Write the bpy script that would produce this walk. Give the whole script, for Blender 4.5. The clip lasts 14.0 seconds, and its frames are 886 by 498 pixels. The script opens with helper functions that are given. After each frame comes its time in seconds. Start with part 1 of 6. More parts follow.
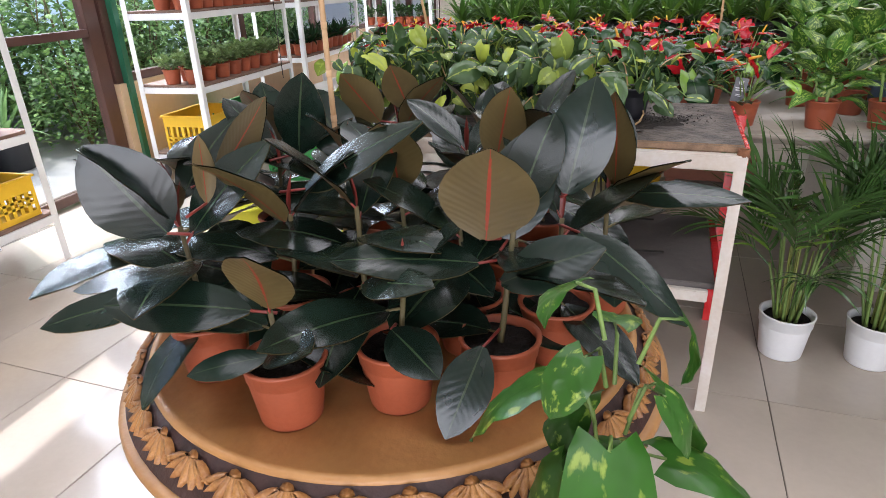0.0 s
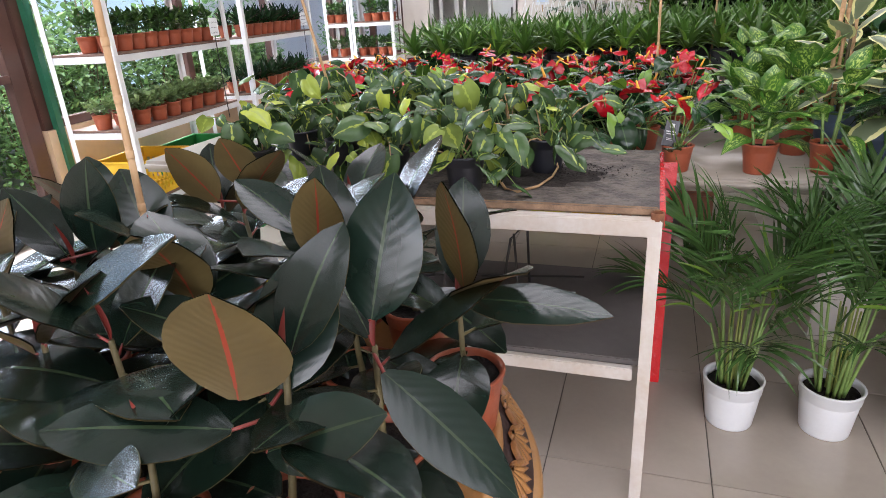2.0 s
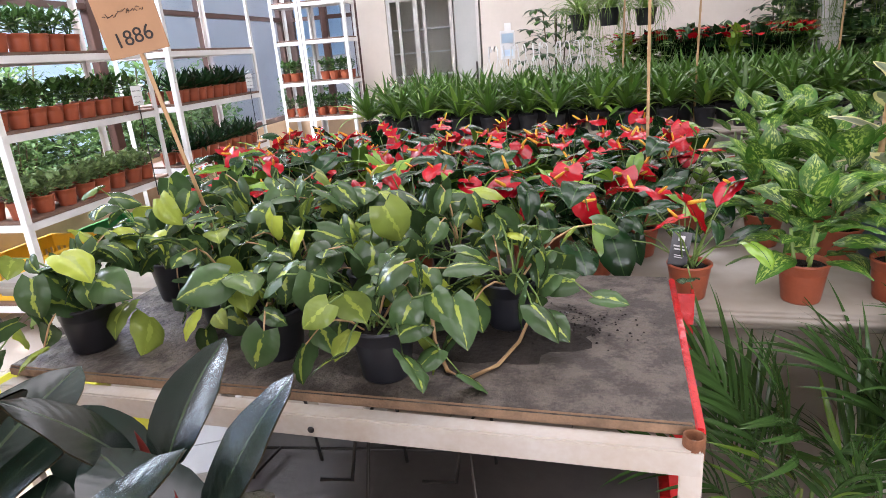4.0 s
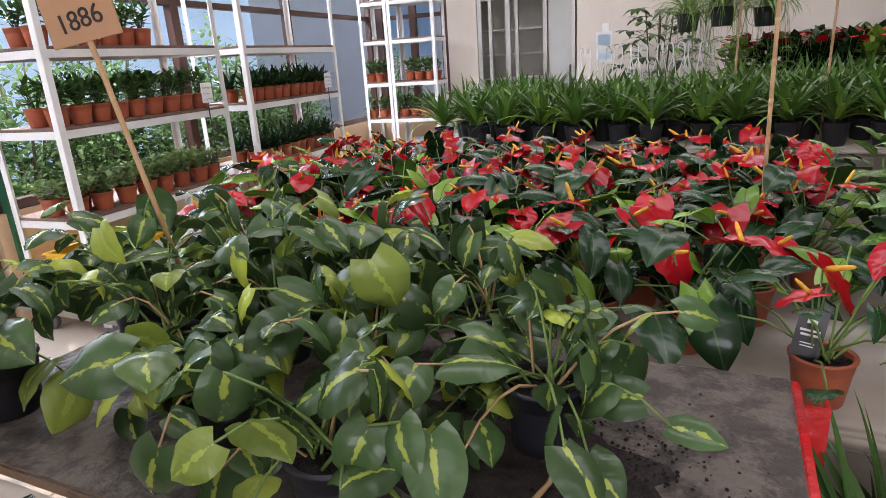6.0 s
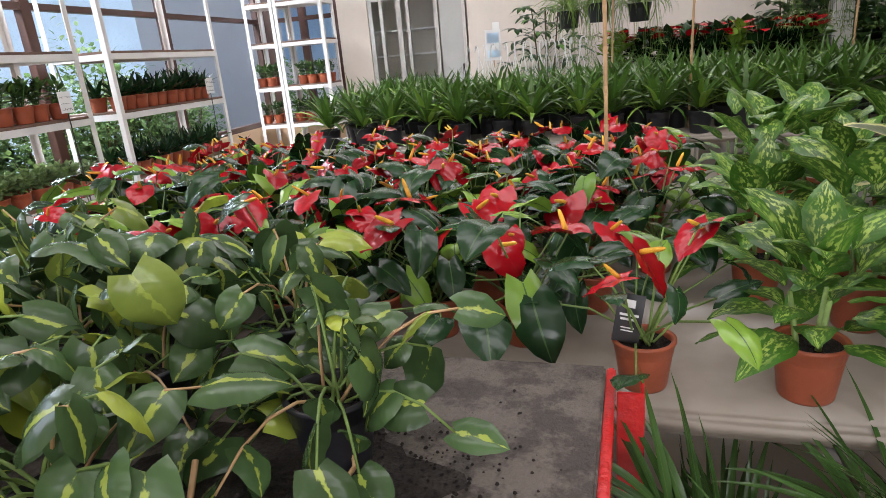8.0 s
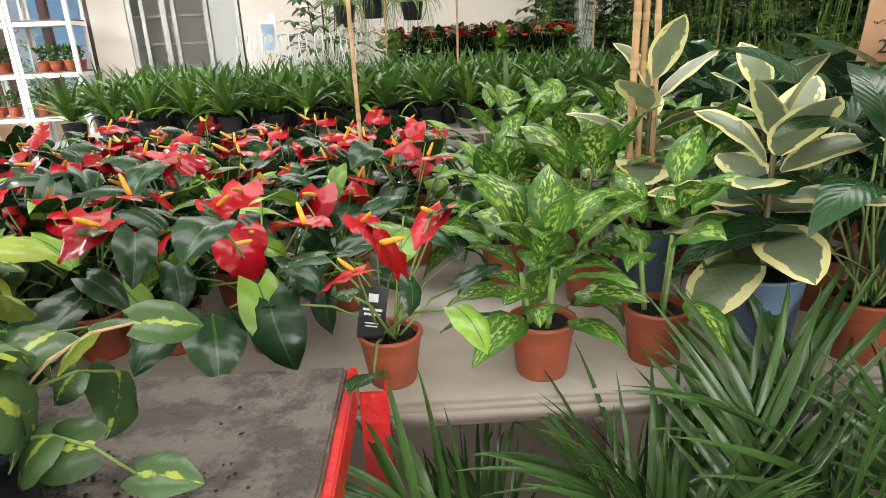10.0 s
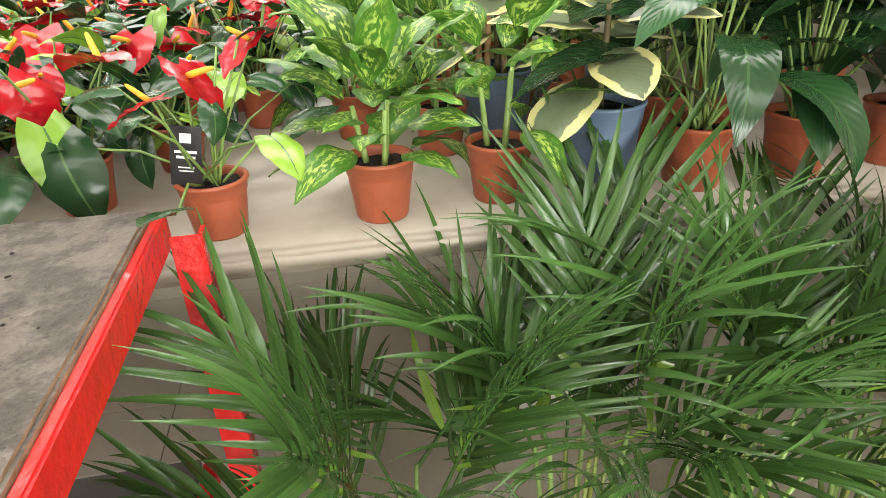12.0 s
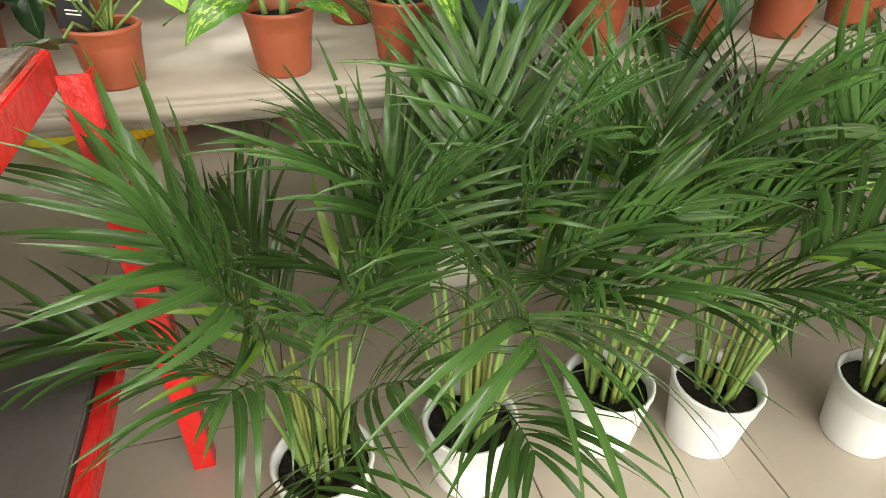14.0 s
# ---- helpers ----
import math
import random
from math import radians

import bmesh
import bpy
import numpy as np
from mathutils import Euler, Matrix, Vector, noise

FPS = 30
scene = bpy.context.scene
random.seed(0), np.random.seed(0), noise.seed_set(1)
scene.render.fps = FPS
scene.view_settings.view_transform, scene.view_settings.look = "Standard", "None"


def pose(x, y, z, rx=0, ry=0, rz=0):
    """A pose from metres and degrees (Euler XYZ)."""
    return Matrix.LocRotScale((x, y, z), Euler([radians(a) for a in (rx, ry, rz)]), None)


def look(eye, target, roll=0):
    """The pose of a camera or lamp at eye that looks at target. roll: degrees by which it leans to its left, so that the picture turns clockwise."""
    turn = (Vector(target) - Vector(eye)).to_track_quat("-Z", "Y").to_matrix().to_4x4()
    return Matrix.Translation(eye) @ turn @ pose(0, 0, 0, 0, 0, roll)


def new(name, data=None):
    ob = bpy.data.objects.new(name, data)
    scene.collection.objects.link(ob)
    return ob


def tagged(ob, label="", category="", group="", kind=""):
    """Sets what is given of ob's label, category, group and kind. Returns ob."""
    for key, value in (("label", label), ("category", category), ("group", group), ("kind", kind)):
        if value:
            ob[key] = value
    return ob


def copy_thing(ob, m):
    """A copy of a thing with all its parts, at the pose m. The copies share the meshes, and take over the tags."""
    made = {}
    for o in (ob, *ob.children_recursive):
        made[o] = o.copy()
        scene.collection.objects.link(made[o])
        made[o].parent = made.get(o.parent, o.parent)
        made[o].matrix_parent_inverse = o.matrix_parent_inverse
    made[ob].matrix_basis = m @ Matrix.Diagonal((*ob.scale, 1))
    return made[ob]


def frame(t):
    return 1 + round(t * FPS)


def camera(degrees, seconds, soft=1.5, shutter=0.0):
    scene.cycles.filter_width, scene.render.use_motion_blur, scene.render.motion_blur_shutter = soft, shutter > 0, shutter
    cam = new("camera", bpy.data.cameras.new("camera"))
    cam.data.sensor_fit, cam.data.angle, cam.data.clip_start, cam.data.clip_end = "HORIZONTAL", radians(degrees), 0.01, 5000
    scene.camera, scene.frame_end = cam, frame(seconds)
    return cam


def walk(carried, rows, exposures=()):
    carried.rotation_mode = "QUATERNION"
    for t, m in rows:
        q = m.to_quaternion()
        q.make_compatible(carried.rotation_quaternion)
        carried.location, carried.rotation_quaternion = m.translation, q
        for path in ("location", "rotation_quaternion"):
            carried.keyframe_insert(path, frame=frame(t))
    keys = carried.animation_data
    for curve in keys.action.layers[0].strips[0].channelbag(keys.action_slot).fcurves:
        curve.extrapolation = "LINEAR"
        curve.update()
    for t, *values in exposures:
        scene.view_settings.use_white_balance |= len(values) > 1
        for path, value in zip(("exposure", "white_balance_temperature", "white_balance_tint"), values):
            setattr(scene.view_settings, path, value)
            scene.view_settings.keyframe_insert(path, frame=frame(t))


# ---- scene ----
cam = camera(71.5, 14.0, soft=0.6)
PATH = [
    (0, (0.392, 0.43, 1.329), (-0.079, 2.198, 0.521), -2.0),
    (0.5, (0.379, 0.427, 1.334), (-0.07, 2.203, 0.531), -1.7),
    (1, (0.422, 0.486, 1.342), (-0.016, 2.27, 0.551), -2.1),
    (1.5, (0.508, 0.613, 1.36), (0.063, 2.402, 0.585), -3.0),
    (2, (0.606, 0.75, 1.369), (0.158, 2.551, 0.624), -3.4),
    (2.5, (0.647, 0.884, 1.352), (0.224, 2.697, 0.622), -4.0),
    (3, (0.592, 1.12, 1.42), (0.23, 2.967, 0.743), -3.4),
    (3.5, (0.545, 1.249, 1.448), (0.194, 3.113, 0.814), -4.0),
    (4, (0.594, 1.42, 1.426), (0.211, 3.284, 0.811), -4.6),
    (4.2, (0.621, 1.489, 1.421), (0.189, 3.344, 0.81), -5.0),
    (6.3, (0.628, 1.852, 1.399), (-0.033, 3.645, 0.811), -3.6),
    (6.5, (0.635, 1.863, 1.397), (-0.016, 3.661, 0.812), -3.8),
    (7, (0.672, 1.936, 1.385), (0.073, 3.753, 0.804), -4.3),
    (7.2, (0.721, 1.913, 1.374), (0.148, 3.738, 0.789), -4.8),
    (9.3, (0.829, 2.02, 1.359), (0.821, 3.922, 0.741), -3.1),
    (9.5, (0.847, 2.021, 1.349), (0.91, 3.92, 0.726), -3.0),
    (10, (0.89, 2.024, 1.33), (1.112, 3.904, 0.684), -2.5),
    (10.5, (0.922, 2.026, 1.308), (1.26, 3.875, 0.623), -2.3),
    (11, (0.953, 2.028, 1.273), (1.36, 3.834, 0.517), -2.2),
    (11.5, (0.975, 2.028, 1.236), (1.423, 3.782, 0.386), -2.0),
    (12, (1.002, 2.019, 1.204), (1.481, 3.718, 0.265), -1.7),
    (12.5, (1.037, 2.019, 1.177), (1.534, 3.653, 0.136), -1.9),
    (13, (1.081, 2.005, 1.137), (1.572, 3.603, 0.04), -2.4),
    (13.5, (1.094, 1.972, 1.116), (1.599, 3.54, -0.017), -1.5),
    (14, (1.05, 1.902, 1.126), (1.634, 3.434, -0.019), 0.8),
]
EXPOSURES = [(0, -0.2, 6100, 17), (2, -0.05, 6100, 19), (3, 0.2, 6100, 20), (4, 0.05, 6200, 21), (6.5, -0.55, 6300, 21), (9.5, 0.1, 6500, 11), (10.5, 0.4, 6600, 9), (12, 0.95, 6800, 7), (13, 0.9, 7000, 3), (14, 0.8, 7100, 4)]
walk(cam, [(t, look(eye, target, roll)) for t, eye, target, roll in PATH], EXPOSURES)

# ---- light ----
world = bpy.data.worlds.new("sky")
scene.world = world
world.use_nodes = True
wn = world.node_tree.nodes
sky = wn.new("ShaderNodeTexSky")
sky.sky_type, sky.sun_disc = "NISHITA", False
sky.sun_elevation, sky.sun_rotation = radians(52), radians(-62)
world.node_tree.links.new(sky.outputs[0], wn["Background"].inputs[0])
wn["Background"].inputs[1].default_value = 0.26
sun_data = bpy.data.lights.new("sun", "SUN")
sun_data.energy, sun_data.angle, sun_data.color = 5.0, radians(0.6), (1.0, 0.95, 0.87)
sun = new("sun", sun_data)
sun.matrix_world = look((-8, 6.3, 8.0), (-2.5, 3.2, 0))


def sky_lamp(name, centre, target, sx, sy, watts, colour=(1.0, 0.97, 0.965)):
    """Area lamp for sky light from an opening, seen or assumed."""
    data = bpy.data.lights.new(name, "AREA")
    data.shape, data.size, data.size_y, data.energy, data.color = "RECTANGLE", sx, sy, watts, colour
    ob = new(name, data)
    ob.matrix_world = look(centre, target)
    return ob


# side windows, then added fill for assumed rooflights and glazed front behind the walk
sky_lamp("side_window_light", (-4.4, 6.6, 3.7), (-0.6, 6.4, 0.6), 5.0, 1.6, 480, (0.9, 0.96, 1.0))
sky_lamp("door_light", (-4.4, 3.0, 3.7), (-0.6, 3.2, 0.4), 3.4, 1.6, 230, (0.9, 0.96, 1.0))
# overhead fill lamps: the rooflights they stand for are assumed, out of view
for ys, watts in ((0.6, 55), (3.5, 85), (8.0, 110)):
    sky_lamp("rooflight", (1.2, ys, 3.36), (1.2, ys, 0), 5.6, 0.9, watts)
# low fill added from behind to brighten palms and floor; its glazing is assumed
sky_lamp("added_front_fill", (1.6, -2.9, 1.3), (1.6, 2, 0.7), 5.0, 1.8, 240)


# ---- materials ----
def mat(name, colour, rough=0.5, metal=0.0, vary=0.15, scale=8.0, bump=0.0, bump_scale=60.0, spec=0.5, coat=0.0, translucent=0.0, second=None, sharp=False):
    """A procedural surface: base colour with stains at two scales, fine relief."""
    m = bpy.data.materials.new(name)
    m.use_nodes = True
    n, l = m.node_tree.nodes, m.node_tree.links
    b = n["Principled BSDF"]
    b.inputs["Roughness"].default_value, b.inputs["Metallic"].default_value = rough, metal
    b.inputs["Specular IOR Level"].default_value, b.inputs["Coat Weight"].default_value = spec, coat
    tc = n.new("ShaderNodeTexCoord")
    big, fine = n.new("ShaderNodeTexNoise"), n.new("ShaderNodeTexNoise")
    big.inputs["Scale"].default_value, fine.inputs["Scale"].default_value = scale, scale * 9
    big.inputs["Detail"].default_value = 6
    l.new(tc.outputs["Object"], big.inputs["Vector"])
    l.new(tc.outputs["Object"], fine.inputs["Vector"])
    add = n.new("ShaderNodeMath")
    add.operation = "MULTIPLY_ADD"
    add.inputs[1].default_value = 0.35
    l.new(fine.outputs[0], add.inputs[0])
    l.new(big.outputs[0], add.inputs[2])
    ramp = n.new("ShaderNodeValToRGB")
    ramp.color_ramp.elements[0].position, ramp.color_ramp.elements[1].position = (0.6, 0.75) if sharp else (0.4, 0.95)
    c2 = second if second else tuple(min(1, c * (1 + vary)) for c in colour)
    c1 = colour if second else tuple(c * (1 - vary) for c in colour)
    ramp.color_ramp.elements[0].color, ramp.color_ramp.elements[1].color = (*c1, 1), (*c2, 1)
    l.new(add.outputs[0], ramp.inputs[0])
    info = n.new("ShaderNodeObjectInfo")
    hsv = n.new("ShaderNodeHueSaturation")
    mr = n.new("ShaderNodeMapRange")
    mr.inputs["To Min"].default_value, mr.inputs["To Max"].default_value = 1 - vary * 0.7, 1 + vary * 0.7
    l.new(info.outputs["Random"], mr.inputs["Value"])
    l.new(mr.outputs[0], hsv.inputs["Value"])
    l.new(ramp.outputs[0], hsv.inputs["Color"])
    l.new(hsv.outputs[0], b.inputs["Base Color"])
    if bump:
        bn, bp = n.new("ShaderNodeTexNoise"), n.new("ShaderNodeBump")
        bn.inputs["Scale"].default_value = bump_scale
        bn.inputs["Detail"].default_value = 5
        bp.inputs["Strength"].default_value, bp.inputs["Distance"].default_value = bump, 0.01
        l.new(tc.outputs["Object"], bn.inputs["Vector"])
        l.new(bn.outputs[0], bp.inputs["Height"])
        l.new(bp.outputs[0], b.inputs["Normal"])
    if translucent:
        soften(m, hsv.outputs[0], translucent)
    return m


def soften(m, colour, share):
    """Lets some light pass through a thin leaf."""
    n, l = m.node_tree.nodes, m.node_tree.links
    tr, mix = n.new("ShaderNodeBsdfTranslucent"), n.new("ShaderNodeMixShader")
    mix.inputs[0].default_value = share
    l.new(colour, tr.inputs[0])
    l.new(n["Principled BSDF"].outputs[0], mix.inputs[1])
    l.new(tr.outputs[0], mix.inputs[2])
    l.new(mix.outputs[0], n["Material Output"].inputs[0])


def leaf_mat(name, body, mark, style, rough=0.35, young=None, share=0.12, veins=0.5, ribs=14.0, coat=0.0, some=0.8, island=False):
    """A leaf: u runs across it and v along it. style: rib, streak, mottle, margin. young: tint of some of the leaves."""
    m = bpy.data.materials.new(name)
    m.use_nodes = True
    n, l = m.node_tree.nodes, m.node_tree.links
    b = n["Principled BSDF"]
    b.inputs["Roughness"].default_value, b.inputs["Coat Weight"].default_value = rough, coat
    b.inputs["Specular IOR Level"].default_value = 0.42
    uv, sep = n.new("ShaderNodeUVMap"), n.new("ShaderNodeSeparateXYZ")
    uv.uv_map = "leaf"
    l.new(uv.outputs[0], sep.inputs[0])

    def math_node(op, a, c, clamp=False):
        k = n.new("ShaderNodeMath")
        k.operation, k.use_clamp = op, clamp
        for i, v in enumerate((a, c)):
            if v is None:
                continue
            if isinstance(v, (int, float)):
                k.inputs[i].default_value = v
            else:
                l.new(v, k.inputs[i])
        return k.outputs[0]

    info = n.new("ShaderNodeObjectInfo")
    rand = n.new("ShaderNodeNewGeometry").outputs["Random Per Island"] if island else info.outputs["Random"]
    side = math_node("ABSOLUTE", math_node("SUBTRACT", sep.outputs[0], 0.5), None)
    shift = n.new("ShaderNodeVectorMath")
    shift.operation = "ADD"
    comb = n.new("ShaderNodeCombineXYZ")
    for i in range(3):
        l.new(math_node("MULTIPLY", rand, 31.0 + i * 7), comb.inputs[i])
    l.new(uv.outputs[0], shift.inputs[0])
    l.new(comb.outputs[0], shift.inputs[1])
    noise_big = n.new("ShaderNodeTexNoise")
    noise_big.inputs["Scale"].default_value = 5.0 if style != "mottle" else 11.0
    noise_big.inputs["Detail"].default_value = 4 if style != "rib" else 1.5
    l.new(shift.outputs[0], noise_big.inputs["Vector"])
    nb = noise_big.outputs[0]
    if style == "rib":
        mask = math_node("LESS_THAN", side, 0.022)
    elif style == "streak":
        wid = math_node("MULTIPLY", math_node("SUBTRACT", nb, 0.44), 0.42)
        mask = math_node("MULTIPLY", math_node("SUBTRACT", wid, math_node("SUBTRACT", side, 0.035)), 30.0, True)
    elif style == "speck":
        mask = math_node("MULTIPLY", math_node("SUBTRACT", nb, 0.59), 12.0, True)
    elif style == "mottle":
        core = math_node("MULTIPLY", math_node("SUBTRACT", 0.42, side), 3.4, True)
        spots = math_node("MULTIPLY", math_node("SUBTRACT", nb, 0.48), 9.0, True)
        mask = math_node("MULTIPLY", core, spots)
    else:
        edge = math_node("ADD", side, math_node("MULTIPLY", math_node("SUBTRACT", nb, 0.5), 0.42))
        tip = math_node("MULTIPLY", math_node("SUBTRACT", sep.outputs[1], 0.86), 2.0, True)
        mask = math_node("MULTIPLY", math_node("SUBTRACT", math_node("ADD", edge, tip), 0.33), 40.0, True)
    tone = n.new("ShaderNodeMapRange")
    tone.inputs["To Min"].default_value, tone.inputs["To Max"].default_value = 0.72, 1.3
    l.new(rand, tone.inputs["Value"])
    base = n.new("ShaderNodeMix")
    base.data_type = "RGBA"
    base.inputs[6].default_value, base.inputs[7].default_value = (*body, 1), (*(young or body), 1)
    l.new(math_node("MULTIPLY", math_node("SUBTRACT", rand, some), 6.0, True), base.inputs[0])
    patch = n.new("ShaderNodeTexNoise")
    patch.inputs["Scale"].default_value = 2.3
    l.new(shift.outputs[0], patch.inputs["Vector"])
    shade = math_node("MULTIPLY", tone.outputs[0], math_node("ADD", math_node("MULTIPLY", patch.outputs[0], 0.6), 0.7))
    hsv = n.new("ShaderNodeHueSaturation")
    l.new(shade, hsv.inputs["Value"])
    l.new(base.outputs[2], hsv.inputs["Color"])
    full = n.new("ShaderNodeMix")
    full.data_type = "RGBA"
    l.new(mask, full.inputs[0])
    l.new(hsv.outputs[0], full.inputs[6])
    full.inputs[7].default_value = (*mark, 1)
    l.new(full.outputs[2], b.inputs["Base Color"])
    # side veins as relief
    wave = math_node("SINE", math_node("MULTIPLY", math_node("SUBTRACT", sep.outputs[1], math_node("MULTIPLY", side, 0.45)), ribs * 6.283), None)
    bp = n.new("ShaderNodeBump")
    bp.inputs["Strength"].default_value, bp.inputs["Distance"].default_value = veins, 0.0022
    l.new(math_node("ADD", wave, math_node("MULTIPLY", nb, 1.2)), bp.inputs["Height"])
    l.new(bp.outputs[0], b.inputs["Normal"])
    if share:
        soften(m, full.outputs[2], share)
    return m


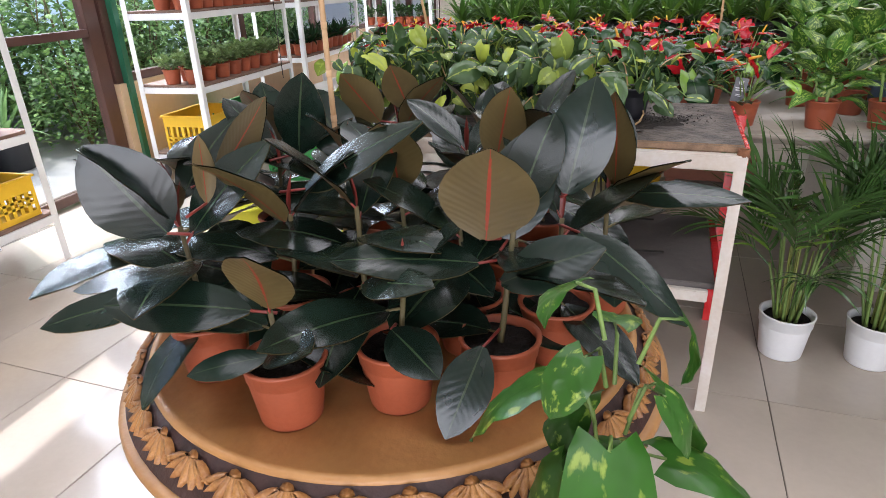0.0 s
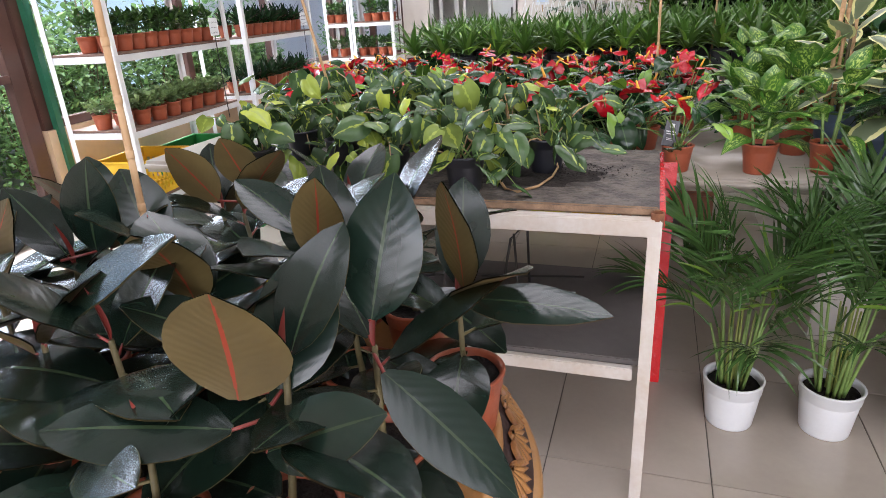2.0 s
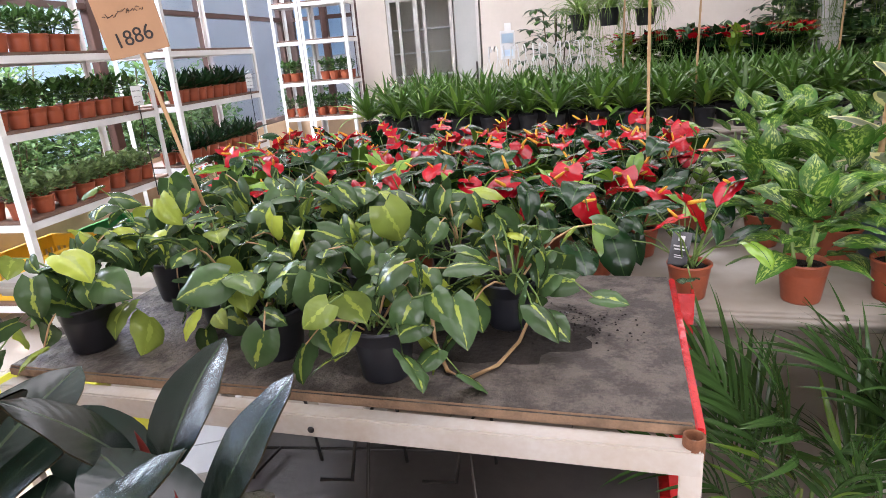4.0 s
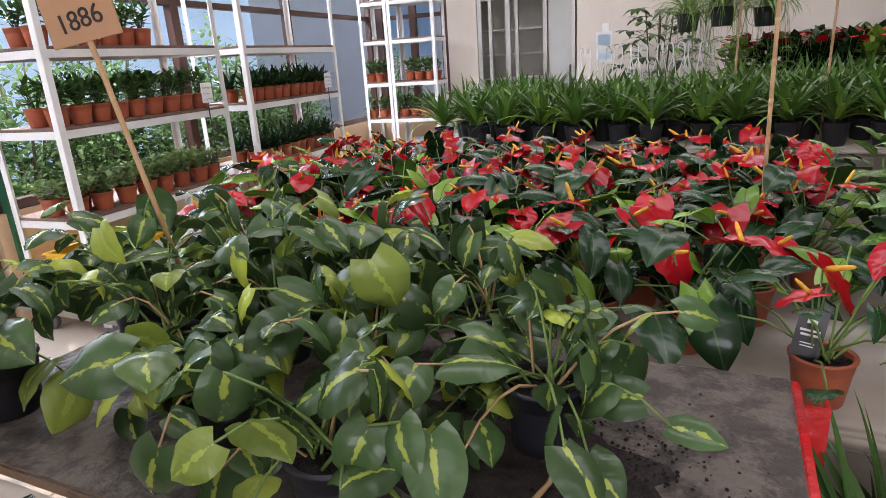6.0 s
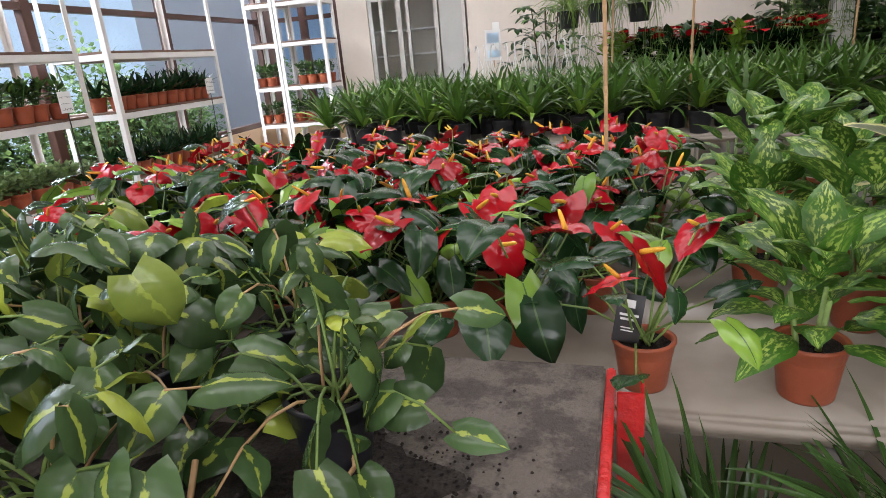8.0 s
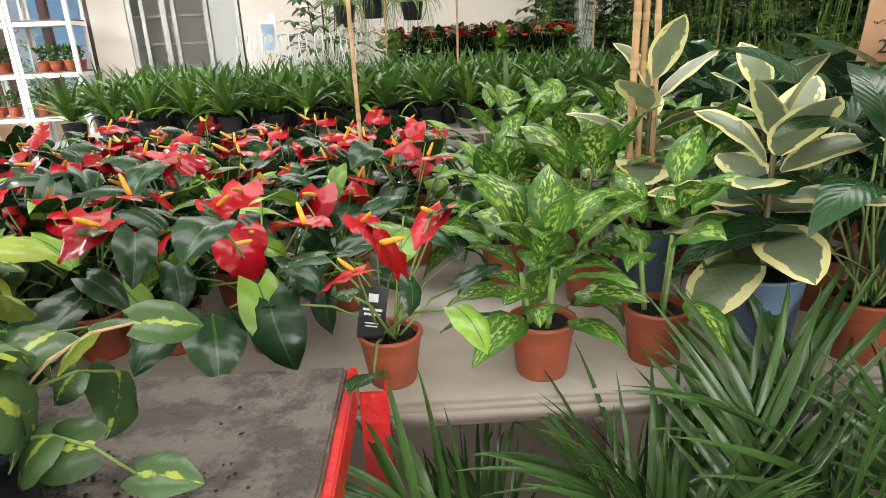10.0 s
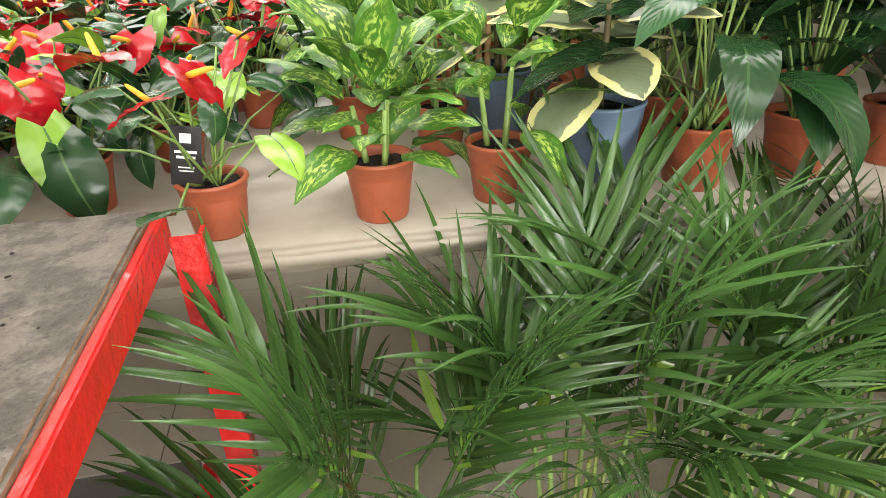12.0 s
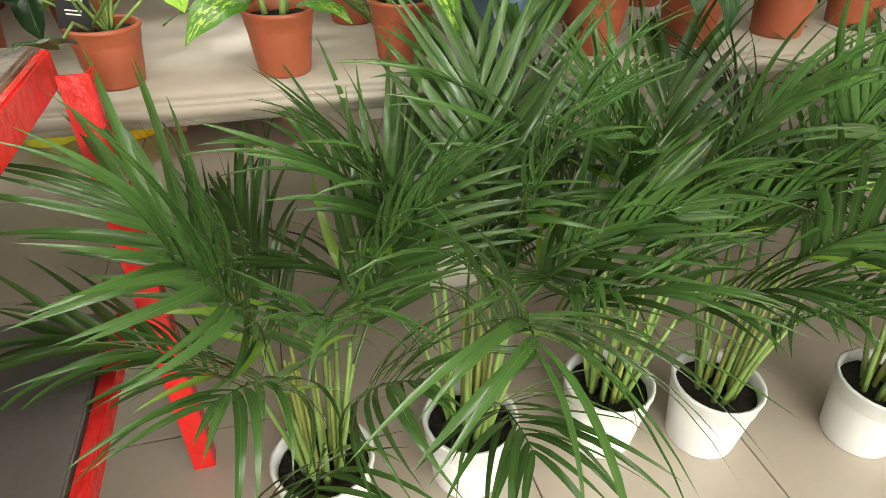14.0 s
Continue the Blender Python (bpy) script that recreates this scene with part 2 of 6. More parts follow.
M = {
    "rubber_top": leaf_mat("rubber_leaf_top", (0.008, 0.018, 0.012), (0.035, 0.055, 0.028), "rib", 0.22, share=0.0, veins=0.03, ribs=11),
    "rubber_under": leaf_mat("rubber_leaf_underside", (0.105, 0.076, 0.027), (0.26, 0.035, 0.015), "rib", 0.4, young=(0.12, 0.085, 0.045), share=0.0, veins=0.06),
    "sheath": mat("red_leaf_sheath", (0.2, 0.028, 0.02), 0.4, vary=0.3),
    "twig": mat("brown_green_stem", (0.1, 0.08, 0.03), 0.6, vary=0.35, scale=30),
    "green_stem": mat("green_stem", (0.16, 0.25, 0.06), 0.5, vary=0.3, scale=20, translucent=0.1),
    "phil": leaf_mat("philodendron_leaf", (0.06, 0.115, 0.04), (0.36, 0.45, 0.08), "streak", 0.27, young=(0.33, 0.4, 0.05), share=0.14, veins=0.05, ribs=9, some=0.8),
    "pothos": leaf_mat("pothos_leaf", (0.035, 0.12, 0.016), (0.26, 0.37, 0.06), "speck", 0.28, share=0.18, veins=0.06, ribs=7),
    "anth": leaf_mat("anthurium_leaf", (0.014, 0.048, 0.014), (0.05, 0.11, 0.03), "rib", 0.26, young=(0.15, 0.27, 0.03), share=0.06, veins=0.04, ribs=8, some=0.72),
    "spathe": leaf_mat("red_spathe", (0.4, 0.005, 0.011), (0.4, 0.01, 0.016), "rib", 0.22, young=(0.22, 0.004, 0.014), share=0.12, veins=0.1, ribs=6, some=0.85),
    "spadix": mat("yellow_spadix", (0.8, 0.42, 0.03), 0.5, vary=0.25, scale=60, bump=0.4, bump_scale=500),
    "dief": leaf_mat("dieffenbachia_leaf", (0.05, 0.145, 0.018), (0.38, 0.52, 0.11), "mottle", 0.32, share=0.17, veins=0.08, ribs=12),
    "tineke": leaf_mat("variegated_ficus_leaf", (0.17, 0.21, 0.12), (0.7, 0.67, 0.3), "margin", 0.3, share=0.12, veins=0.05, ribs=14),
    "spath": leaf_mat("peace_lily_leaf", (0.018, 0.055, 0.018), (0.04, 0.09, 0.03), "rib", 0.22, share=0.1, veins=0.12, ribs=13),
    "palm": leaf_mat("palm_leaflet", (0.052, 0.115, 0.028), (0.09, 0.17, 0.04), "rib", 0.2, young=(0.19, 0.32, 0.03), share=0.12, veins=0.0, some=0.85, island=True),
    "drac": leaf_mat("dracaena_leaf", (0.075, 0.17, 0.025), (0.13, 0.24, 0.05), "rib", 0.3, young=(0.2, 0.34, 0.045), share=0.12, veins=0.05, island=True, some=0.7),
    "spider": leaf_mat("spider_plant_leaf", (0.17, 0.28, 0.06), (0.5, 0.58, 0.28), "rib", 0.4, share=0.22, veins=0.0, island=True),
    "small": leaf_mat("small_succulent_leaf", (0.05, 0.12, 0.025), (0.12, 0.22, 0.06), "rib", 0.32, young=(0.16, 0.26, 0.05), share=0.15, veins=0.05, island=True),
    "ivy": leaf_mat("ivy_leaf", (0.2, 0.3, 0.11), (0.38, 0.45, 0.24), "rib", 0.45, young=(0.34, 0.44, 0.18), share=0.3, veins=0.05, island=True),
    "broad": leaf_mat("broad_dark_leaf", (0.03, 0.085, 0.024), (0.08, 0.15, 0.05), "rib", 0.3, young=(0.08, 0.19, 0.035), share=0.15, veins=0.15, ribs=9, island=True),
    "garden": leaf_mat("garden_leaf", (0.15, 0.26, 0.085), (0.24, 0.35, 0.13), "rib", 0.5, young=(0.26, 0.38, 0.12), share=0.45, veins=0.1, island=True),
    "petal": mat("white_petal", (0.8, 0.8, 0.74), 0.5, vary=0.06, translucent=0.2),
    "terracotta": mat("terracotta_plastic", (0.35, 0.085, 0.036), 0.48, vary=0.14, scale=14, bump=0.08, bump_scale=120),
    "white_pot": mat("white_plastic", (0.74, 0.75, 0.74), 0.38, vary=0.05, scale=10),
    "black_pot": mat("black_plastic", (0.018, 0.019, 0.024), 0.42, vary=0.2),
    "blue_pot": mat("blue_grey_plastic", (0.13, 0.19, 0.28), 0.45, vary=0.12),
    "soil": mat("dark_potting_soil", (0.012, 0.009, 0.007), 0.95, vary=0.6, scale=60, bump=1.0, bump_scale=180),
    "tile": mat("beige_porcelain_tile", (0.47, 0.41, 0.34), 0.13, vary=0.06, scale=5, bump=0.012, bump_scale=6),
    "grout": mat("dark_grout", (0.1, 0.085, 0.07), 0.85, vary=0.25, scale=12),
    "stone": mat("veined_stone_slab", (0.37, 0.33, 0.275), 0.3, second=(0.25, 0.215, 0.17), scale=2.6, bump=0.02, bump_scale=12),
    "plinth": mat("painted_plinth", (0.55, 0.5, 0.44), 0.6, vary=0.12, scale=5, bump=0.05),
    "bench_top": mat("weathered_grey_plywood", (0.055, 0.044, 0.036), 0.6, second=(0.14, 0.116, 0.095), scale=16, bump=0.9, bump_scale=60, sharp=True),
    "bench_rot": mat("rotten_dark_wood", (0.035, 0.026, 0.02), 0.9, vary=0.5, scale=30, bump=1.0, bump_scale=90),
    "ply_edge": mat("brown_plywood_edge", (0.27, 0.17, 0.1), 0.75, vary=0.4, scale=25, bump=0.4, bump_scale=110),
    "board": mat("brown_shelf_board", (0.17, 0.1, 0.07), 0.7, vary=0.3, scale=9, bump=0.2, bump_scale=60),
    "lower_shelf": mat("dark_grey_shelf_board", (0.085, 0.075, 0.07), 0.6, second=(0.13, 0.115, 0.105), scale=3.5, bump=0.15, bump_scale=40),
    "white_steel": mat("chipped_white_paint", (0.74, 0.73, 0.71), 0.42, vary=0.07, scale=7, bump=0.05, bump_scale=30),
    "red_paint": mat("chipped_gloss_red_paint", (0.6, 0.015, 0.015), 0.22, vary=0.14, scale=18, bump=0.5, bump_scale=60, coat=0.3),
    "rust": mat("rusty_chips", (0.2, 0.08, 0.035), 0.9, vary=0.4, scale=60),
    "wire": mat("dark_steel_wire", (0.06, 0.055, 0.05), 0.45, metal=0.8, vary=0.2),
    "ochre": mat("ochre_painted_wood", (0.46, 0.245, 0.085), 0.42, second=(0.33, 0.155, 0.05), scale=7, bump=0.2, bump_scale=40),
    "carved": mat("gilded_carving", (0.5, 0.25, 0.075), 0.36, second=(0.2, 0.07, 0.02), scale=40, bump=0.4, bump_scale=160),
    "carve_dark": mat("dark_carving_ground", (0.05, 0.022, 0.018), 0.5, vary=0.4, scale=30, bump=0.3),
    "plaster": mat("cream_plaster", (0.66, 0.6, 0.53), 0.8, vary=0.05, scale=2.5, bump=0.06, bump_scale=50),
    "plaster_low": mat("sand_plaster", (0.58, 0.42, 0.27), 0.8, vary=0.08, scale=3, bump=0.06),
    "ceiling": mat("white_ceiling_paint", (0.75, 0.75, 0.73), 0.85, vary=0.04, scale=2),
    "brown_frame": mat("brown_aluminium", (0.085, 0.04, 0.03), 0.35, vary=0.15, scale=9),
    "green_frame": mat("green_painted_steel", (0.02, 0.13, 0.07), 0.4, vary=0.15),
    "aluminium": mat("brushed_aluminium", (0.6, 0.59, 0.57), 0.3, metal=0.85, vary=0.08, scale=20),
    "panel_grey": mat("grey_door_panel", (0.42, 0.43, 0.41), 0.3, vary=0.06, scale=4),
    "yellow": mat("yellow_plastic", (0.75, 0.45, 0.02), 0.42, vary=0.07),
    "green_plastic": mat("green_plastic", (0.02, 0.2, 0.04), 0.42, vary=0.1),
    "card": mat("brown_cardboard", (0.42, 0.24, 0.13), 0.85, vary=0.06, scale=16),
    "paper": mat("white_paper", (0.75, 0.75, 0.74), 0.7, vary=0.03),
    "ink": mat("black_marker_ink", (0.015, 0.012, 0.012), 0.6, vary=0.1),
    "cane": mat("bamboo_cane", (0.5, 0.33, 0.17), 0.55, second=(0.4, 0.23, 0.1), scale=12),
    "black_label": mat("black_gloss_label", (0.012, 0.012, 0.013), 0.3, vary=0.1),
    "white_plastic": mat("white_hanger_plastic", (0.78, 0.78, 0.76), 0.4, vary=0.04),
    "rubber": mat("grey_castor_rubber", (0.12, 0.115, 0.11), 0.7, vary=0.2),
    "paving": mat("outdoor_paving", (0.24, 0.23, 0.21), 0.85, vary=0.14, scale=2),
    "blue_sheet": mat("pale_blue_sheeting", (0.76, 0.86, 0.94), 0.6, vary=0.08, scale=1.2, translucent=0.75),
    "render_pale": mat("pale_outdoor_render", (0.7, 0.62, 0.57), 0.85, vary=0.05, scale=1.5),
    "bag": mat("crumpled_polythene", (0.5, 0.5, 0.5), 0.25, vary=0.25, scale=14, bump=0.8, bump_scale=25),
    "dark_bag": mat("black_polythene", (0.02, 0.021, 0.023), 0.25, vary=0.25, bump=0.9, bump_scale=30),
}
M["cream_steel"] = mat("chipped_cream_paint", (0.64, 0.61, 0.56), 0.45, second=(0.5, 0.42, 0.33), scale=9, bump=0.1, bump_scale=40)
M["cane_green"] = mat("yellow_green_cane", (0.3, 0.32, 0.07), 0.45, vary=0.3, scale=14, second=(0.16, 0.22, 0.05))
M["lime"] = mat("lime_yellow_plastic", (0.62, 0.6, 0.05), 0.35, vary=0.08)
M["red_brown"] = mat("red_brown_plastic", (0.3, 0.1, 0.05), 0.5, vary=0.12)
M["frosted"] = mat("assumed_diffuser_sheet", (0.8, 0.82, 0.82), 0.6, vary=0.03, translucent=0.5)
glass = bpy.data.materials.new("clear_glass")
glass.use_nodes = True
gb = glass.node_tree.nodes["Principled BSDF"]
gb.inputs["Base Color"].default_value = (0.93, 0.97, 0.98, 1)
gb.inputs["Transmission Weight"].default_value, gb.inputs["Roughness"].default_value, gb.inputs["IOR"].default_value = 1.0, 0.02, 1.05
M["glass"] = glass


# ---- mesh helpers ----
class Acc:
    """Gathers vertices, faces, leaf coordinates and material slots of one mesh."""

    def __init__(self):
        self.v, self.f, self.uv, self.mi = [], [], [], []

    def grid(self, rows, uvs, slot=0, close=False):
        base, nr, nc = len(self.v), len(rows), len(rows[0])
        for r, ur in zip(rows, uvs):
            self.v.extend(r)
            self.uv.extend(ur)
        for i in range(nr - 1):
            for j in range(nc if close else nc - 1):
                k = (j + 1) % nc
                self.f.append((base + i * nc + j, base + i * nc + k, base + (i + 1) * nc + k, base + (i + 1) * nc + j))
                self.mi.append(slot)

    def tube(self, pts, r0, r1, n=5, slot=0):
        rows, uvs = [], []
        for i, p in enumerate(pts):
            p = Vector(p)
            a, c = Vector(pts[max(i - 1, 0)]), Vector(pts[min(i + 1, len(pts) - 1)])
            d = (c - a).normalized()
            s = d.orthogonal().normalized()
            t = d.cross(s)
            f = i / (len(pts) - 1)
            r = r0 + (r1 - r0) * f
            rows.append([p + r * (math.cos(q) * s + math.sin(q) * t) for q in [6.2832 * k / n for k in range(n)]])
            uvs.append([(0.1 + 0.05 * k, f) for k in range(n)])
        self.grid(rows, uvs, slot, True)
        b = len(self.v) - n
        self.f.append(tuple(b + k for k in range(n)))
        self.mi.append(slot)

    def box(self, x0, y0, z0, x1, y1, z1, slot=0):
        b = len(self.v)
        self.v += [Vector(p) for p in ((x0, y0, z0), (x1, y0, z0), (x1, y1, z0), (x0, y1, z0), (x0, y0, z1), (x1, y0, z1), (x1, y1, z1), (x0, y1, z1))]
        self.uv += [(0.2, 0.2)] * 8
        for q in ((0, 3, 2, 1), (4, 5, 6, 7), (0, 1, 5, 4), (1, 2, 6, 5), (2, 3, 7, 6), (3, 0, 4, 7)):
            self.f.append(tuple(b + k for k in q))
            self.mi.append(slot)

    def lathe(self, prof, n=24, slot=0, cx=0.0, cy=0.0):
        rows = [[Vector((cx + r * math.cos(6.2832 * k / n), cy + r * math.sin(6.2832 * k / n), z)) for k in range(n)] for r, z in prof]
        self.grid(rows, [[(k / n, i / len(prof)) for k in range(n)] for i in range(len(prof))], slot, True)

    def mesh(self, name, *mats, smooth=True):
        me = bpy.data.meshes.new(name)
        me.from_pydata([tuple(p) for p in self.v], [], self.f)
        for m in mats:
            me.materials.append(m)
        if len(mats) > 1:
            me.polygons.foreach_set("material_index", self.mi)
        layer = me.uv_layers.new(name="leaf")
        idx = np.empty(len(me.loops), dtype=np.int32)
        me.loops.foreach_get("vertex_index", idx)
        layer.data.foreach_set("uv", np.array(self.uv, dtype=np.float32)[idx].ravel())
        if smooth:
            me.polygons.foreach_set("use_smooth", [True] * len(me.polygons))
        me.update()
        return me


def part_of(name, mesh, parent, m=None, label=""):
    """One mesh as a part of a thing."""
    ob = new(name, mesh)
    ob.parent = parent
    if m is not None:
        ob.matrix_basis = m
    if label:
        ob["label"] = label
    return ob


def bevelled(name, bm_boxes, material, bevel=0.003):
    """Boxes with worn edges, joined into one mesh."""
    bm = bmesh.new()
    for x0, y0, z0, x1, y1, z1 in bm_boxes:
        made = bmesh.ops.create_cube(bm, size=1.0, matrix=Matrix.LocRotScale(((x0 + x1) / 2, (y0 + y1) / 2, (z0 + z1) / 2), None, (x1 - x0, y1 - y0, z1 - z0)))
        if bevel:
            edges = {e for v in made["verts"] for e in v.link_edges}
            bmesh.ops.bevel(bm, geom=list(edges), offset=bevel, segments=2, affect="EDGES", clamp_overlap=True)
    me = bpy.data.meshes.new(name)
    bm.to_mesh(me)
    bm.free()
    me.materials.append(material)
    return me


def structure(name, boxes, material, label="", category="wall", bevel=0.0, m=None):
    ob = new(name, bevelled(name, boxes, material, bevel))
    if m is not None:
        ob.matrix_world = m
    return tagged(ob, label or "plain " + name.replace("_", " "), category, kind="structure")


def thing(name, m, label, category, group=""):
    ob = new(name)
    ob.matrix_world = m
    return tagged(ob, label, category, group)


B = pose(0.785, 2.205, 0, 0, 0, -5.3)  # the bench's front right foot and its direction


def at(u, v, z, turn=0.0):
    return B @ pose(u, v, z, 0, 0, turn)


# ---- the room ----
WX, BY, EX, FY, CEIL = -2.96, 9.6, 6.4, -3.0, 3.4
structure("floor", [(WX - 0.2, FY - 0.2, -0.15, EX + 0.2, BY + 0.2, -0.006)], M["grout"], "dark grouted bed under the beige floor tiles", "floor")
# long side wall with windows: a low sand wall from the door's jamb on
structure("wall_west_low", [(WX - 0.2, 4.215, 0, WX, BY, 0.7)], M["plaster_low"], "low sand-coloured wall under the windows", "wall")
structure("wall_west_head", [(WX - 0.2, FY, 2.75, WX, BY, CEIL)], M["plaster"], "cream plaster wall above the windows", "wall")
structure("wall_west_pier", [(WX - 0.2, FY, 0, WX, 0.9, 2.75)], M["plaster"], "cream plaster wall beside the glazed door", "wall")
structure("wall_north", [(-1.97, BY, 0, -1.59, BY + 0.2, CEIL), (-0.37, BY, 0, EX, BY + 0.2, CEIL), (-1.59, BY, 2.12, -0.37, BY + 0.2, CEIL)], M["plaster"], "cream plaster wall round the glazed cabinet doors", "wall")
structure("wall_north_low", [(WX, BY, 0, -1.97, BY + 0.2, 0.7)], M["plaster_low"], "low sand-coloured wall under the back window", "wall")
structure("wall_north_head", [(WX, BY, 2.75, -1.97, BY + 0.2, CEIL)], M["plaster"], "cream plaster wall above the back window", "wall")
structure("wall_east", [(EX, FY, 0, EX + 0.2, BY, CEIL)], M["plaster"], "plain cream plaster wall", "wall")
# out of view: the glazed opening is assumed, to go with the front fill
structure("wall_south", [(WX, FY - 0.2, 0, -0.9, FY, CEIL), (4.1, FY - 0.2, 0, EX, FY, CEIL), (-0.9, FY - 0.2, 2.55, 4.1, FY, CEIL), (-0.9, FY - 0.2, 0, 4.1, FY, 0.4)], M["plaster"], "unseen cream plaster wall with an assumed wide glazed opening", "wall")
# unseen roof: its long openings are assumed, added to let light in
roof = []
ys = [FY - 0.2, 0.1, 1.1, 3.9, 4.9, 7.5, 8.5, BY + 0.2]
for i in range(0, len(ys), 2):
    roof.append((WX - 0.2, ys[i], CEIL, EX + 0.2, ys[i + 1], CEIL + 0.18))
for i in range(1, len(ys) - 1, 2):
    roof += [(WX - 0.2, ys[i], CEIL, -1.6, ys[i + 1], CEIL + 0.18), (4.0, ys[i], CEIL, EX + 0.2, ys[i + 1], CEIL + 0.18)]
# frosted sheets added over the assumed openings to diffuse the sun
for i in range(1, len(ys) - 1, 2):
    structure("rooflight", [(-1.6, ys[i], CEIL + 0.19, 4.0, ys[i + 1], CEIL + 0.2)], M["frosted"], "assumed frosted rooflight sheet added above the unseen ceiling", "rooflight")
structure("ceiling", roof, M["ceiling"], "unseen white ceiling with three assumed long rooflights", "ceiling")


def window_row(name, posts, z0, z1, rail, along_y, fixed, wide=0.09):
    """Brown frames with clear panes between the posts."""
    root = tagged(new(name), "brown framed window with clear panes", "window", kind="structure")
    bars, panes = [], []
    for i, p in enumerate(posts):
        bars.append((p - wide / 2, z0, p + wide / 2, z1))
    for a, b in zip(posts, posts[1:]):
        a, b = a + wide / 2, b - wide / 2
        bars += [(a, z0, b, z0 + 0.06), (a, z1 - 0.06, b, z1)]
        lo = z0 + 0.06
        for r in list(rail) + [z1 - 0.06]:
            panes.append((a, lo, b, r - (0.025 if r in rail else 0)))
            if r in rail:
                bars.append((a, r - 0.025, b, r + 0.025))
            lo = r + 0.025
    for p0, q0, p1, q1 in bars:
        bx = (fixed - 0.1, p0, q0, fixed - 0.03, p1, q1) if along_y else (p0, fixed + 0.03, q0, p1, fixed + 0.1, q1)
        part_of("window_frame", bevelled("window_frame", [bx], M["brown_frame"], 0.004), root)
    for p0, q0, p1, q1 in panes:
        bx = (fixed - 0.068, p0, q0, fixed - 0.062, p1, q1) if along_y else (p0, fixed + 0.062, q0, p1, fixed + 0.068, q1)
        pane = part_of("pane", bevelled("pane", [bx], M["glass"], 0), root)
        pane.visible_shadow = False
    return root


window_row("window_1", [4.27, 6.0, 7.62, 9.55], 0.7, 2.75, [1.95], True, WX)
window_row("door_1", [0.95, 2.0, 3.05, 4.14], 0.02, 2.75, [1.06, 2.1], True, WX, 0.12)
window_row("window_2", [-2.92, -2.45, -2.02], 0.7, 2.75, [1.95], False, BY)
# assumed glazing in the unseen front wall
window_row("window_3", [-0.85, 0.8, 2.4, 4.05], 0.4, 2.55, [], False, FY - 0.15)
for gy in (4.31,):
    structure("trim", [(WX - 0.02, gy - 0.025, 0, WX + 0.025, gy + 0.025, 2.75)], M["green_frame"], "green painted steel post at the window", "post")


# ---- tables, bench, racks ----
def bench():
    root = thing("display_bench", B, "white steel bench with weathered plywood top and dark shelf", "bench")
    W, D, H = 1.312, 0.65, 0.855
    top = bevelled("benchtop", [(-W - 0.01, 0.035, H + 0.001, -0.0085, D - 0.01, H + 0.024)], M["bench_top"], 0.004)
    top.materials.append(M["ply_edge"])
    for p in top.polygons:
        if abs(p.normal.z) < 0.5:
            p.material_index = 1
    part_of("benchtop", top, root, label="weathered grey plywood top with chipped edges")
    # rotten hollow in the top: a thin warped sheet with a ragged outline
    acc = Acc()
    rows, uvs = [], []
    for i in range(7):
        ring = []
        for k in range(40):
            a = 6.2832 * k / 40
            q = i / 6 * (1 + 0.35 * noise.noise(Vector((math.cos(a) * 2.2, math.sin(a) * 2.2, 3.0))) + 0.2 * noise.noise(Vector((math.cos(a) * 7, math.sin(a) * 7, 1.0))))
            x, y = -0.4 + 0.22 * q * math.cos(a), 0.3 + 0.13 * q * math.sin(a)
            ring.append(Vector((x, y, 0.0012 + (0.004 * abs(noise.noise(Vector((x * 40, y * 90, 0)))) if i < 6 else -0.001))))
        rows.append(ring)
        uvs.append([(0.2, 0.2)] * 40)
    acc.grid(rows, uvs, 0, True)
    part_of("rotten_patch", acc.mesh("rotten_patch", M["bench_rot"]), root, pose(0, 0, H + 0.0242), "dark rotten hollow in the plywood")
    acc = Acc()
    for i in range(260):
        g = random.uniform(0.001, 0.0032)
        acc.lathe([(0.0, 0.0), (g, 0.001), (g * 0.7, g), (0.0, g * 1.2)], 5, 0, random.gauss(-0.24, 0.07), random.gauss(0.36, 0.05))
    part_of("spilt_grit", acc.mesh("spilt_grit", M["soil"]), root, pose(0, 0, H + 0.026))["kind"] = "stuff"
    part_of("front_rail", bevelled("front_rail", [(-W + 0.001, -0.002, H - 0.042, -0.001, 0.033, H + 0.002)], M["cream_steel"]), root)
    part_of("back_rail", bevelled("back_rail", [(-W, D - 0.03, H - 0.055, -0.03, D, H - 0.002)], M["cream_steel"]), root)
    part_of("side_rail", bevelled("side_rail", [(-0.008, 0.034, H - 0.034, 0.006, D - 0.002, H + 0.017)], M["red_paint"]), root, label="gloss red painted side rail")
    part_of("side_rail", bevelled("side_rail", [(-W, 0.034, H - 0.055, -W + 0.032, D - 0.03, H - 0.002)], M["cream_steel"]), root)
    for x, y, mt, lab in ((0, 0, "cream_steel", ""), (-W, 0, "cream_steel", ""), (0, D, "red_paint", "gloss red painted leg"), (-W, D, "cream_steel", "")):
        sx, sy = (-1 if x == 0 else 1), (1 if y == 0 else -1)
        boxes = [(min(x, x + sx * 0.032), min(y, y + sy * 0.006), 0, max(x, x + sx * 0.032), max(y, y + sy * 0.006), H - 0.002),
                 (min(x, x + sx * 0.006), min(y + sy * 0.007, y + sy * 0.032), 0, max(x, x + sx * 0.006), max(y + sy * 0.007, y + sy * 0.032), H - 0.002)]
        if x == 0 and y > 0:
            boxes = [(0.008, D - 0.03, 0, 0.05, D - 0.024, H - 0.012), (0.044, D - 0.0235, 0, 0.05, D + 0.012, H - 0.012)]
        part_of("leg", bevelled("leg", boxes, M[mt], 0.0015), root, label=lab)
